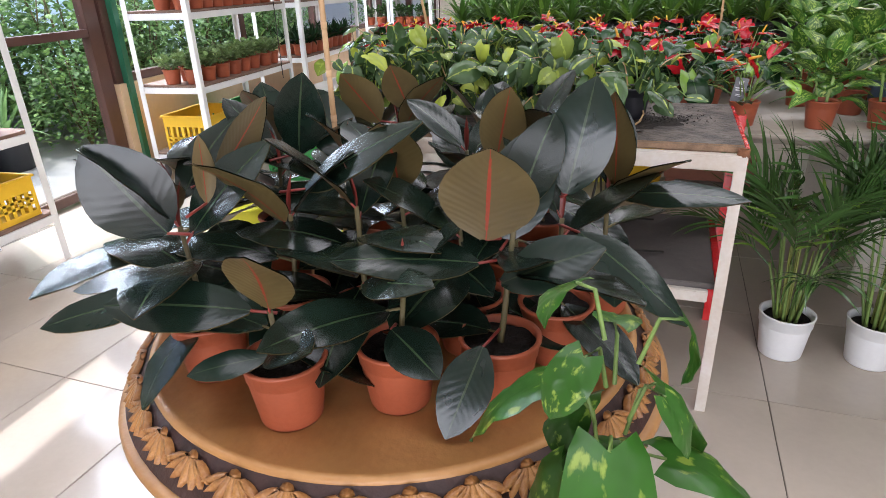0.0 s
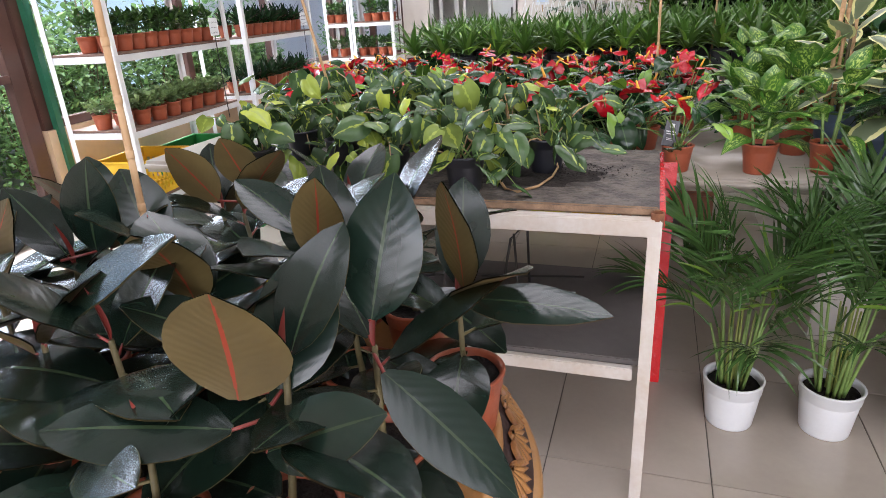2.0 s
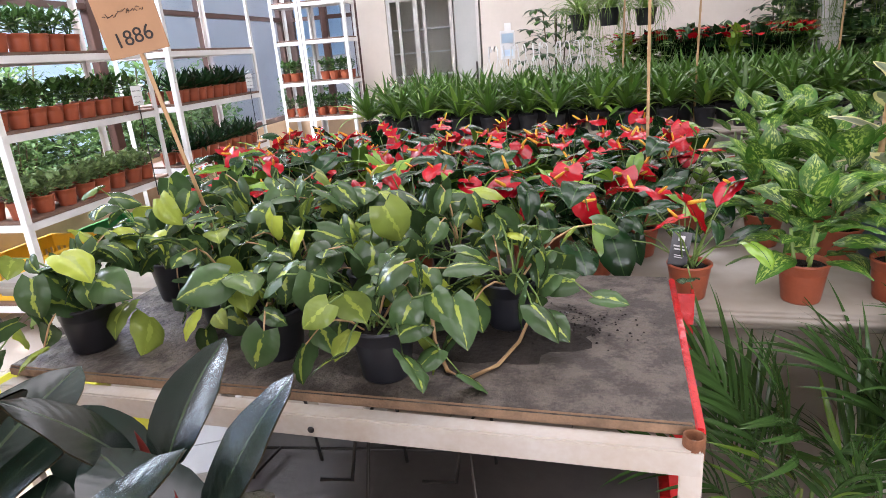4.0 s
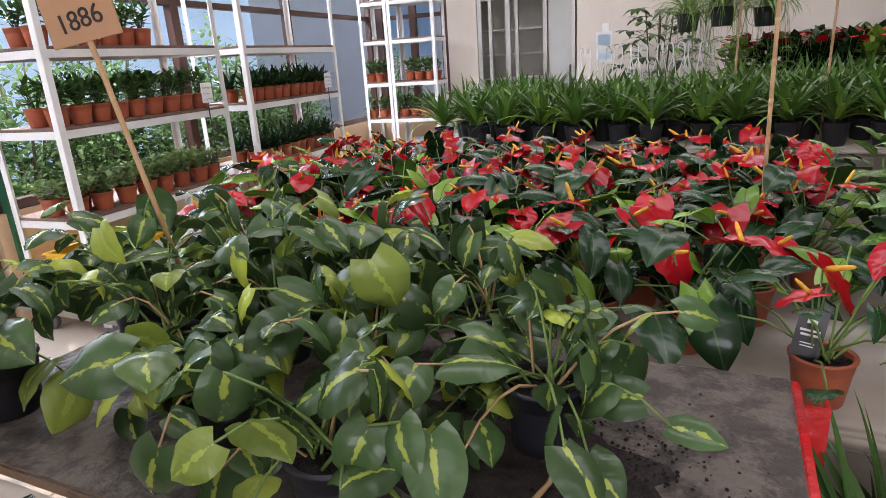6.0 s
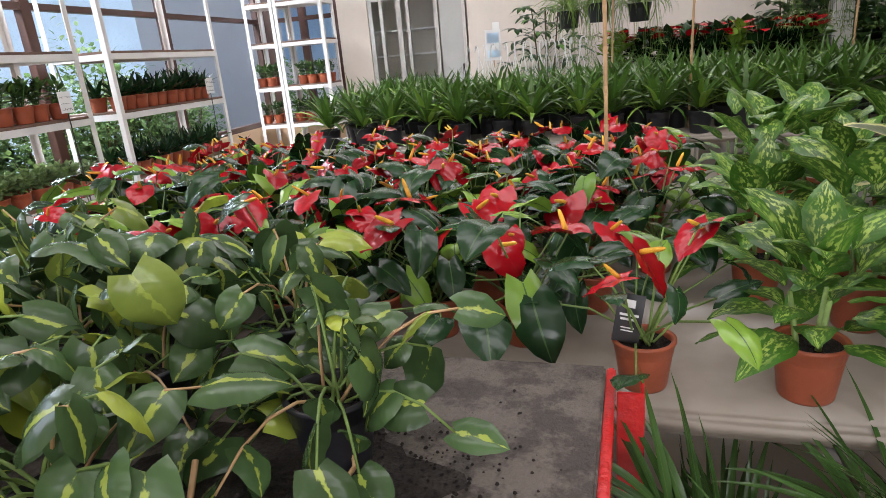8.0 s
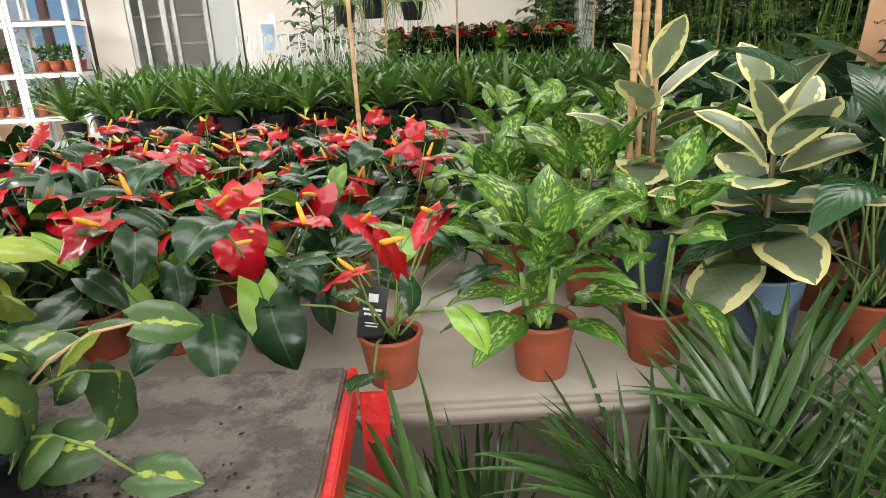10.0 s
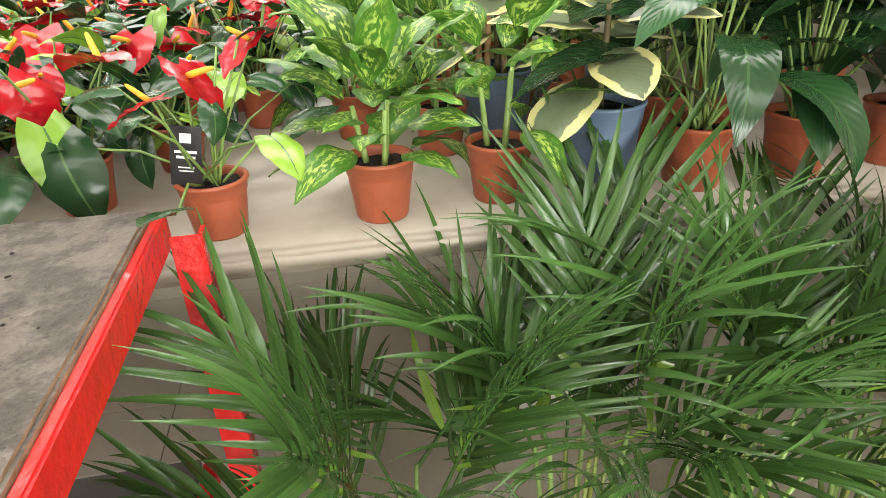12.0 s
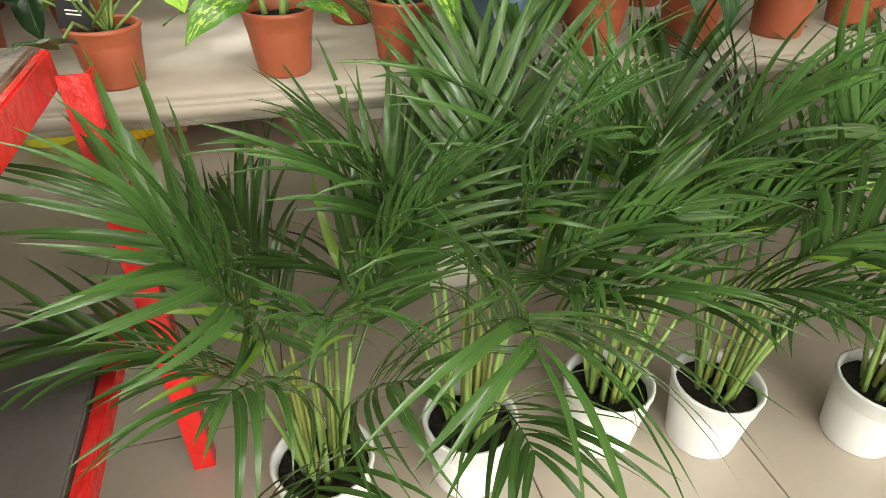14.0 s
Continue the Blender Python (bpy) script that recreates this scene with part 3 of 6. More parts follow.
    part_of("corner_socket", (lambda a: (a.lathe([(0.012, -0.03), (0.016, -0.03), (0.016, 0.006), (0.0125, 0.006), (0.012, -0.03)], 16), a.mesh("corner_socket", M["rust"]))[1])(Acc()), root, pose(-0.012, 0.016, H + 0.012))
    z = 0.43
    part_of("lower_shelf", bevelled("lower_shelf", [(-W + 0.03, 0.03, z, -0.03, D - 0.03, z + 0.02)], M["lower_shelf"]), root, label="dark grey worn shelf board")
    part_of("shelf_rail", bevelled("shelf_rail", [(-W + 0.046, 0.007, z - 0.035, -0.046, 0.03, z + 0.003)], M["cream_steel"]), root)
    part_of("shelf_rail", bevelled("shelf_rail", [(-W + 0.046, D - 0.03, z - 0.035, -0.046, D - 0.007, z + 0.003)], M["cream_steel"]), root)
    part_of("shelf_rail", bevelled("shelf_rail", [(-0.026, 0.05, z - 0.02, -0.003, D - 0.035, z + 0.016)], M["red_paint"]), root, label="gloss red painted shelf rail")
    # black discs on the uncut rail stand for the shade inside bolt holes
    for bx in (-0.74, -0.62, -1.15):
        acc = Acc()
        acc.lathe([(0.006, 0), (0.006, 0.004), (0, 0.004)], 10)
        for p in acc.v:
            p.xyz = (bx + p.x, -p.z, H - 0.026 + p.y)
        part_of("bolt_hole", acc.mesh("bolt_hole", M["ink"]), root)
    return root


bench()


def wire_rack():
    """Bent steel wire plant stand lying on the bench's shelf."""
    root = thing("wire_stand", at(-0.62, 0.3, 0.462, 8), "bent dark steel wire stand on the bench shelf", "wire stand")
    for x in (-0.22, 0.0, 0.22):
        acc = Acc()
        acc.tube([(x - 0.12, -0.12, 0.12), (x - 0.05, -0.12, 0.12), (x - 0.03, -0.11, 0.24), (x, -0.1, 0.27), (x + 0.01, 0.05, 0.27), (x + 0.015, 0.1, 0.0)], 0.0045, 0.0045, 6)
        part_of("wire_hook", acc.mesh("wire_hook", M["wire"]), root)
    for a, b in (((-0.4, -0.16, 0.006), (0.42, -0.16, 0.006)), ((-0.4, 0.14, 0.006), (0.42, 0.14, 0.006)), ((-0.4, -0.16, 0.006), (-0.33, 0.14, 0.006)), ((0.22, -0.16, 0.008), (0.2, -0.12, 0.26)), ((-0.02, -0.16, 0.008), (0.0, -0.12, 0.25))):
        acc = Acc()
        acc.tube([a, b], 0.004, 0.004, 6)
        part_of("wire_rod", acc.mesh("wire_rod", M["wire"]), root)


wire_rack()


def slab_table(name, u0, u1, v0, v1, top, label):
    root = thing(name, B, label, "display table")
    bm = bmesh.new()
    bmesh.ops.create_cube(bm, size=1.0, matrix=Matrix.LocRotScale(((u0 + u1) / 2, (v0 + v1) / 2, top - 0.025), None, (u1 - u0, v1 - v0, 0.05)))
    bmesh.ops.bevel(bm, geom=bm.edges[:], offset=0.016, segments=4, affect="EDGES")
    me = bpy.data.meshes.new("slab")
    bm.to_mesh(me)
    bm.free()
    me.materials.append(M["stone"])
    me.polygons.foreach_set("use_smooth", [True] * len(me.polygons))
    part_of("slab", me, root, label="polished grey-beige stone slab")
    n = max(2, round((u1 - u0) / 2.2))
    for i in range(n):
        u = u0 + 1.05 + (u1 - u0 - 2.85) * i / (n - 1)
        for a, b in ((v0 + 0.4, v0 + 0.7), (v1 - 0.4, v1 - 0.1)):
            part_of("plinth", bevelled("plinth", [(u - 0.1, a, 0, u + 0.1, b, top - 0.051)], M["plinth"], 0.006), root)
    return root


slab_table("stone_display_table", -2.2, 4.4, 0.675, 2.75, 0.78, "long stone display table full of flowering pots")
slab_table("stone_display_table", -2.2, 5.0, 3.6, 5.5, 0.80, "long stone display table with rows of green pots")
slab_table("stone_display_table", -0.3, 5.0, 5.75, 7.0, 0.92, "raised stone display table before the back wall")

TC = Vector((-0.004, 1.518, 0.0))


def round_table():
    root = thing("round_table", pose(TC.x, TC.y, 0), "round ochre painted table with a carved gilded rim", "table")
    z = 0.68
    acc = Acc()
    acc.lathe([(0.0, z), (0.25, z), (0.472, z), (0.476, z + 0.004), (0.484, z + 0.005), (0.491, z + 0.001), (0.492, z - 0.005)], 96)
    part_of("tabletop", acc.mesh("tabletop", M["ochre"]), root, label="worn ochre painted round top")
    acc = Acc()
    acc.lathe([(0.492, z - 0.005), (0.498, z - 0.009), (0.542, z - 0.058), (0.54, z - 0.066)], 96)
    part_of("rim_band", acc.mesh("rim_band", M["carve_dark"]), root, label="dark ground of the carved rim")
    acc = Acc()
    acc.lathe([(0.54, z - 0.066), (0.552, z - 0.067), (0.558, z - 0.077), (0.55, z - 0.094), (0.52, z - 0.104), (0.3, z - 0.106), (0.0, z - 0.106)], 96)
    part_of("lower_moulding", acc.mesh("lower_moulding", M["ochre"]), root)
    # one palmette of the carving: seven petals fanned from a foot
    acc = Acc()
    for k in range(-3, 4):
        a = k * 0.33
        ln = 0.03 - abs(k) * 0.0018
        rows, uvs = [], []
        for i in range(6):
            t = i / 5
            w = 0.0048 * max(0.0, math.sin(3.1416 * min(1, 0.12 + t * 0.88))) ** 0.7
            c = Vector((math.sin(a) * ln * t + math.sin(a) * 0.008, 0, -0.012 - math.cos(a) * ln * t * 0.95))
            s = Vector((math.cos(a), 0, math.sin(a)))
            rows.append([c - s * w, c - s * w * 0.5 + Vector((0, -0.0055, 0)), c + s * w * 0.5 + Vector((0, -0.0055, 0)), c + s * w])
            uvs.append([(0.1, t)] * 4)
        acc.grid(rows, uvs)
    acc.lathe([(0.0, 0.0), (0.006, 0.003), (0.0, 0.006)], 8)
    for p in acc.v[-24:]:
        p.xyz = (p.x, -p.z, p.y - 0.01)
    petal = acc.mesh("carved_palmette", M["carved"])
    for k in range(36):
        a = 6.2832 * k / 36
        tilt = pose(0, 0, 0, 0, 0, math.degrees(a) + 90)
        part_of("carved_palmette", petal, root, pose(math.cos(a) * 0.492, math.sin(a) * 0.492, z + 0.001) @ tilt @ pose(0, 0, 0, -42, 0, 0) @ Matrix.Diagonal((1.95, 1.7, 1.6, 1)))
    acc = Acc()
    acc.lathe([(0.0, z - 0.1065), (0.16, z - 0.108), (0.1, z - 0.14), (0.06, z - 0.22), (0.09, z - 0.32), (0.1, z - 0.4), (0.065, z - 0.48), (0.07, z - 0.55), (0.2, z - 0.61), (0.26, 0.02), (0.26, 0.0), (0.0, 0.0)], 40)
    part_of("pedestal", acc.mesh("pedestal", M["ochre"]), root)


round_table()


def rack(name, x0, x1, y0, y1, levels, height, label, castors=True, board="board"):
    """White slotted-angle rack: posts, framed shelves with boards. x1 is the aisle side."""
    root = thing(name, pose(x0, y0, 0), label, "shelf rack", "white racks at the windows")
    W, D = x1 - x0, y1 - y0
    zb = 0.13 if castors else 0.0
    for px in (0, W):
        for py in (0, D):
            sx, sy = (1 if px == 0 else -1), (1 if py == 0 else -1)
            bx = [(min(px, px + sx * 0.04), min(py, py + sy * 0.004), zb, max(px, px + sx * 0.04), max(py, py + sy * 0.004), height),
                  (min(px, px + sx * 0.004), min(py + sy * 0.0045, py + sy * 0.04), zb, max(px, px + sx * 0.004), max(py + sy * 0.0045, py + sy * 0.04), height)]
            part_of("post", bevelled("post", bx, M["white_steel"], 0.001), root)
            if castors:
                acc = Acc()
                acc.lathe([(0.0, -0.018), (0.05, -0.018), (0.055, -0.01), (0.055, 0.01), (0.05, 0.018), (0.0, 0.018)], 20)
                for p in acc.v:
                    p.xyz = (p.x, p.z, p.y)
                c = part_of("castor", acc.mesh("castor", M["rubber"]), root, pose(px + sx * 0.02, py + sy * 0.05, 0.055))
                part_of("castor_fork", bevelled("castor_fork", [(-0.03, -0.026, 0.0, 0.03, -0.021, 0.075), (-0.03, 0.021, 0.0, 0.03, 0.026, 0.075), (-0.035, -0.03, 0.0755, 0.035, 0.03, 0.08)], M["aluminium"], 0.001), c)
    for z in levels:
        s = part_of("shelf_frame", bevelled("shelf_frame", [(0.005, 0.005, z - 0.045, 0.02, D - 0.005, z - 0.003), (W - 0.02, 0.005, z - 0.045, W + 0.003, D - 0.005, z - 0.003), (0.021, 0.005, z - 0.045, W - 0.021, 0.02, z - 0.003), (0.021, D - 0.02, z - 0.045, W - 0.021, D - 0.005, z - 0.003)], M["white_steel"], 0.0015), root)
        part_of("shelf_board", bevelled("shelf_board", [(0.006, 0.006, z - 0.002, W - 0.003, D - 0.006, z + 0.014)], M[board], 0.002), s)
    return root


rack("shelf_rack", -2.8, -2.295, 4.21, 5.57, (0.2, 0.685, 1.17, 1.575), 2.4, "white steel rack on castors with potted plants")
rack("shelf_rack", -2.8, -2.31, 5.86, 7.27, (0.2, 0.685, 1.165, 1.575), 2.45, "white steel rack with rows of terracotta pots")
rack("shelf_rack", -2.87, -2.36, 1.35, 2.885, (0.26, 0.69, 1.3), 1.75, "white steel rack holding a yellow crate", castors=False)
rack("shelf_rack", -2.9, -2.53, 9.0, 9.4, (0.73, 1.165, 1.66, 2.1), 2.4, "white steel rack before the back window", castors=False)
rack("shelf_rack", -2.52, -1.935, 9.0, 9.4, (0.73, 1.165, 1.66, 2.1), 2.4, "white steel rack before the back window", castors=False)


# ---- plants ----
PROFILES = {
    "ellipse": lambda t: max(0.0, math.sin(3.1416 * min(1.0, 0.02 + 0.97 * t ** 0.92))) ** 0.72 * (1 - 0.55 * max(0, t - 0.93) / 0.07),
    "lance": lambda t: max(0.0, math.sin(3.1416 * min(1.0, 0.03 + 0.97 * t ** 0.8))) ** 0.95,
    "heart": lambda t: max(0.0, 1 - ((0.36 - t) / 0.44) ** 2) ** 0.5 if t < 0.36 else max(0.0, 1 - ((t - 0.36) / 0.64) ** 1.75) ** 0.95,
    "ovate": lambda t: max(0.0, math.sin(1.5708 * min(1.0, 0.06 + t / 0.38))) if t < 0.36 else max(0.0, 1 - ((t - 0.36) / 0.64) ** 1.6),
    "strap": lambda t: min(1.0, 0.4 + 3 * t) * max(0.0, 1 - t ** 2.2),
}


def leaf_into(acc, L, W, shape, bend=40.0, fold=18.0, nv=8, nu=4, lobe=0.0, wave=0.0, stalk=0.0, slot=0, under=None, m=None, twist=0.0, seed=0.0, cup=0.0):
    """A leaf along +y from the origin, its face up, drooping by bend degrees over its length and folded along its rib."""
    prof = PROFILES[shape]
    m = m if m is not None else Matrix()
    pos, ang = Vector((0, 0, 0)), 0.0
    rows, uvs, normals = [], [], []
    step = L / nv
    for i in range(nv + 1):
        t = i / nv
        w = prof(t) * W / 2
        a = radians(bend) * t
        d = Vector((0, math.cos(a), -math.sin(a)))
        up = Vector((0, math.sin(a), math.cos(a)))
        tw = radians(twist) * t
        side = Vector((math.cos(tw), 0, 0)) + up * math.sin(tw)
        row, ur = [], []
        for j in range(nu + 1):
            s = j / nu * 2 - 1
            lift = abs(s) * math.tan(radians(fold)) * w - s * s * w * (0.15 + cup) + wave * W * math.sin(t * 17 + s * 2.0 + seed * 5) * abs(s)
            back = -lobe * L * abs(s) * max(0.0, 1 - t * 2.4) ** 1.5
            row.append(m @ (pos + side * (s * w) + up * lift + d * back))
            ur.append((j / nu, t))
        rows.append(row)
        uvs.append(ur)
        normals.append(m.to_3x3() @ up)
        pos = pos + d * step
    acc.grid(rows, uvs, slot)
    if under is not None:
        low = [[p - n * 0.0022 for p in r] for r, n in zip(rows, normals)]
        acc.grid([list(reversed(r)) for r in low], [list(reversed(u)) for u in uvs], under)
    if stalk:
        acc.tube([m @ Vector((0, -stalk, 0.0)), m @ Vector((0, L * 0.02, -0.001))], W * 0.018 + 0.0012, W * 0.012 + 0.001, 5, slot)


def leaf_mesh(name, mats, variants, **kw):
    """Several leaves of one kind, that differ in droop, fold and width."""
    out = []
    for k in range(variants):
        acc = Acc()
        args = dict(kw)
        args["bend"] = kw.get("bend", 40) * random.uniform(0.55, 1.45)
        args["fold"] = kw.get("fold", 15) * random.uniform(0.5, 1.6)
        args["W"] = kw["W"] * random.uniform(0.85, 1.12)
        args["twist"] = random.uniform(-14, 14)
        leaf_into(acc, seed=k, **args)
        out.append(acc.mesh(name, *mats))
    return out


def pot_mesh(r, h, material, taper=0.78, rim=0.012):
    acc = Acc()
    rb = r * taper
    acc.lathe([(0.0, 0.006), (rb - 0.008, 0.006), (rb - 0.002, 0.0), (rb, 0.004), (rb + (r - rb) * 0.72, h * 0.72), (rb + (r - rb) * 0.74, h * 0.74), (r - 0.002, h * 0.755), (r, h - 0.006), (r + 0.003, h - 0.004), (r + 0.003, h), (r - 0.002, h + 0.0015), (r - 0.006, h - 0.002), (r * 0.9, h - 0.026)], 28)
    return acc.mesh("pot", material)


def soil_mesh(r, z):
    acc = Acc()
    n, rings = 18, 5
    rows = []
    for i in range(rings + 1):
        q = r * i / rings
        rows.append([Vector((q * math.cos(6.2832 * k / n), q * math.sin(6.2832 * k / n), z + random.uniform(-0.004, 0.005))) for k in range(n)])
    acc.grid(rows, [[(0.2, 0.2)] * n for _ in rows], 0, True)
    return acc.mesh("soil", M["soil"])


def potted(name, label, category, group, pot, soil, pot_label=""):
    root = thing(name, Matrix(), label, category, group)
    part_of("pot", pot, root, label=pot_label)
    part_of("soil", soil, root, label="dark potting soil")
    return root


def aim(x, y, z, az, elev, roll=0.0, scale=1.0):
    """A leaf's pose: az is the heading in degrees, elev its rise, roll about its rib."""
    return pose(x, y, z, 0, 0, az - 90) @ pose(0, 0, 0, elev, roll, 0) @ Matrix.Diagonal((scale, scale, scale, 1))


R = random.Random(7)

# rubber plants on the round table
rub_leaves = leaf_mesh("leaf", (M["rubber_top"], M["rubber_under"]), 7, L=0.21, W=0.118, shape="ellipse", bend=30, fold=12, nv=9, nu=4, under=1, wave=0.012)
rub_pot, rub_soil = pot_mesh(0.066, 0.112, M["terracotta"]), soil_mesh(0.061, 0.098)
acc = Acc()
leaf_into(acc, 0.085, 0.011, "lance", bend=6, fold=50, nv=5, nu=2)
rub_sheath = acc.mesh("leaf_sheath", M["sheath"])


def rubber_plant(x, y, turn, tall, n, lean=(0, 0)):
    root = potted("rubber_plant", "young dark rubber plant in a terracotta plastic pot", "rubber plant", "rubber plants on the round table", rub_pot, rub_soil)
    top = Vector((lean[0], lean[1], tall))
    acc = Acc()
    acc.tube([(0, 0, 0.09), (lean[0] * 0.3, lean[1] * 0.3, tall * 0.45), tuple(top)], 0.0062, 0.0042, 7)
    part_of("stem", acc.mesh("stem", M["twig"]), root)
    for i in range(n):
        f = i / max(1, n - 1)
        z = 0.115 + (tall - 0.12) * f ** 0.85
        az = i * 137.5 + R.uniform(-18, 18)
        elev = -6 + 68 * f ** 1.4 + R.uniform(-14, 14)
        s = (0.66 + 0.42 * math.sin(3.14 * min(1, f * 0.75 + 0.15))) * R.uniform(0.9, 1.12)
        m = aim(lean[0] * f, lean[1] * f, z, az, elev, R.uniform(-14, 14), s) @ pose(0, 0.022, 0)
        lf = part_of("leaf", R.choice(rub_leaves), root, m)
        acc = Acc()
        acc.tube([(0, -0.024, 0), (0, 0.004, 0)], 0.0028, 0.0022, 5)
        part_of("leaf_stalk", acc.mesh("leaf_stalk", M["sheath"] if f > 0.7 else M["twig"]), lf)
    part_of("leaf_sheath", rub_sheath, root, aim(top.x, top.y, top.z - 0.005, R.uniform(0, 360), 82))
    root.matrix_world = pose(x, y, 0.6805, 0, 0, turn)
    return root


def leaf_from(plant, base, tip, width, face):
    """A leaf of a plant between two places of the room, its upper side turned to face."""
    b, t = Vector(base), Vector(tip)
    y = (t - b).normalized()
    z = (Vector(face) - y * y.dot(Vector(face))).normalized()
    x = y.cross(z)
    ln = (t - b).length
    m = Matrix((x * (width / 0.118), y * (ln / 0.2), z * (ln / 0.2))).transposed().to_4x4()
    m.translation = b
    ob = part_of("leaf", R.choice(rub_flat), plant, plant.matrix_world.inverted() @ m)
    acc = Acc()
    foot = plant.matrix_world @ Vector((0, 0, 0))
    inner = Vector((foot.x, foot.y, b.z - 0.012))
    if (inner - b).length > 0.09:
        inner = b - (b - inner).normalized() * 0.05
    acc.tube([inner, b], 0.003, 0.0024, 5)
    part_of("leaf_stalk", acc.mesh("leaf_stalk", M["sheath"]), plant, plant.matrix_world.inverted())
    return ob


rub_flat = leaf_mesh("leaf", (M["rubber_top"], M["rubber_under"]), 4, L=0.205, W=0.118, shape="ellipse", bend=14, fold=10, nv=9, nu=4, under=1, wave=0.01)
RUBBER = [(-0.068, 1.16, 0.2, 3), (0.095, 1.235, 0.22, 3), (0.255, 1.285, 0.31, 3), (-0.265, 1.25, 0.28, 6), (0.335, 1.42, 0.27, 5), (0.04, 1.5, 0.27, 8), (0.415, 1.62, 0.26, 6),
          (-0.4, 1.38, 0.28, 9), (-0.155, 1.37, 0.27, 7), (0.175, 1.42, 0.24, 6), (-0.28, 1.56, 0.3, 7), (-0.11, 1.62, 0.31, 7), (0.24, 1.6, 0.3, 8), (0.12, 1.74, 0.3, 8), (-0.37, 1.75, 0.29, 8), (-0.06, 1.84, 0.31, 8), (0.27, 1.84, 0.3, 8), (-0.2, 1.93, 0.28, 8), (0.1, 1.97, 0.28, 8), (-0.44, 1.56, 0.28, 9), (0.0, 1.35, 0.3, 7)]
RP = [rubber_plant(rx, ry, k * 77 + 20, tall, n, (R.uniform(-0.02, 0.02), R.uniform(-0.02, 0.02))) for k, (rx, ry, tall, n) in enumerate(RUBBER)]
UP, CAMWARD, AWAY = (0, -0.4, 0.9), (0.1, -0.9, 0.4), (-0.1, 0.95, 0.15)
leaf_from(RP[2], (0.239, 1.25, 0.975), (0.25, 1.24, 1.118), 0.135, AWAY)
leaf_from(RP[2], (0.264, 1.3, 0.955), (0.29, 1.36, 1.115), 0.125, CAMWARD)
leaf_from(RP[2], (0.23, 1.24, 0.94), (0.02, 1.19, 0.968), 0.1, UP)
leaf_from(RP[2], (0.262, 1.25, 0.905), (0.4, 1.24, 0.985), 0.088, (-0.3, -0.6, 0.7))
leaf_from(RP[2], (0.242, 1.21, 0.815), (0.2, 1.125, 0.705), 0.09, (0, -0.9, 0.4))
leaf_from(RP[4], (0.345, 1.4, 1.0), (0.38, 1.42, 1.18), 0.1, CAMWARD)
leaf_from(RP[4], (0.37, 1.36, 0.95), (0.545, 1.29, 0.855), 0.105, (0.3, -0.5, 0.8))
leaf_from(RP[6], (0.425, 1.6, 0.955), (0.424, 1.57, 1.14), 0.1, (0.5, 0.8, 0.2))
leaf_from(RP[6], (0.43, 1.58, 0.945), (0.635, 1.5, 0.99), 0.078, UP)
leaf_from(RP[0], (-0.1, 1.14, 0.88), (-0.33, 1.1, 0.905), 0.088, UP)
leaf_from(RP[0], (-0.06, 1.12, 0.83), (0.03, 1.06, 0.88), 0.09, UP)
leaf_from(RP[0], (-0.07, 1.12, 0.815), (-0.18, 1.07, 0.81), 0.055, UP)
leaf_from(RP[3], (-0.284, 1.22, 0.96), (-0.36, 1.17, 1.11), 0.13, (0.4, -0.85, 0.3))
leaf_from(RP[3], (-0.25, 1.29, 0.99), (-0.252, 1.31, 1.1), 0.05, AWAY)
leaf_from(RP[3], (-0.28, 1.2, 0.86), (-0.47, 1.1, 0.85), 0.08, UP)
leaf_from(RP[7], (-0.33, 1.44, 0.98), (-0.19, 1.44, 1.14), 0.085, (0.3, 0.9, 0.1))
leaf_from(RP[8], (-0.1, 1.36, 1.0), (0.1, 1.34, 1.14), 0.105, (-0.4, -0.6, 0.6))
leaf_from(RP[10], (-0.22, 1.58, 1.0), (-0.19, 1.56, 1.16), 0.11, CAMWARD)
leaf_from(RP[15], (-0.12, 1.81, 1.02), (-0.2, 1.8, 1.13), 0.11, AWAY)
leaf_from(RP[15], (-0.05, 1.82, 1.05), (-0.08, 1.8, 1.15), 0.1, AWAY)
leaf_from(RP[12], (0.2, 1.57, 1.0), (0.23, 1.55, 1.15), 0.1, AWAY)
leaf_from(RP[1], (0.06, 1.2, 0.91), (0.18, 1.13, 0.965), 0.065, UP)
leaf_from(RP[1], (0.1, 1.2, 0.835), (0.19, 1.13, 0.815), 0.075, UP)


# trailing heart-leaf philodendrons in black pots on the bench
phil_leaves = leaf_mesh("leaf", (M["phil"],), 10, L=0.092, W=0.075, shape="heart", bend=50, fold=20, nv=9, nu=6, lobe=0.14, wave=0.025, cup=0.4)
phil_pot, phil_soil = pot_mesh(0.056, 0.1, M["black_pot"]), soil_mesh(0.05, 0.088)


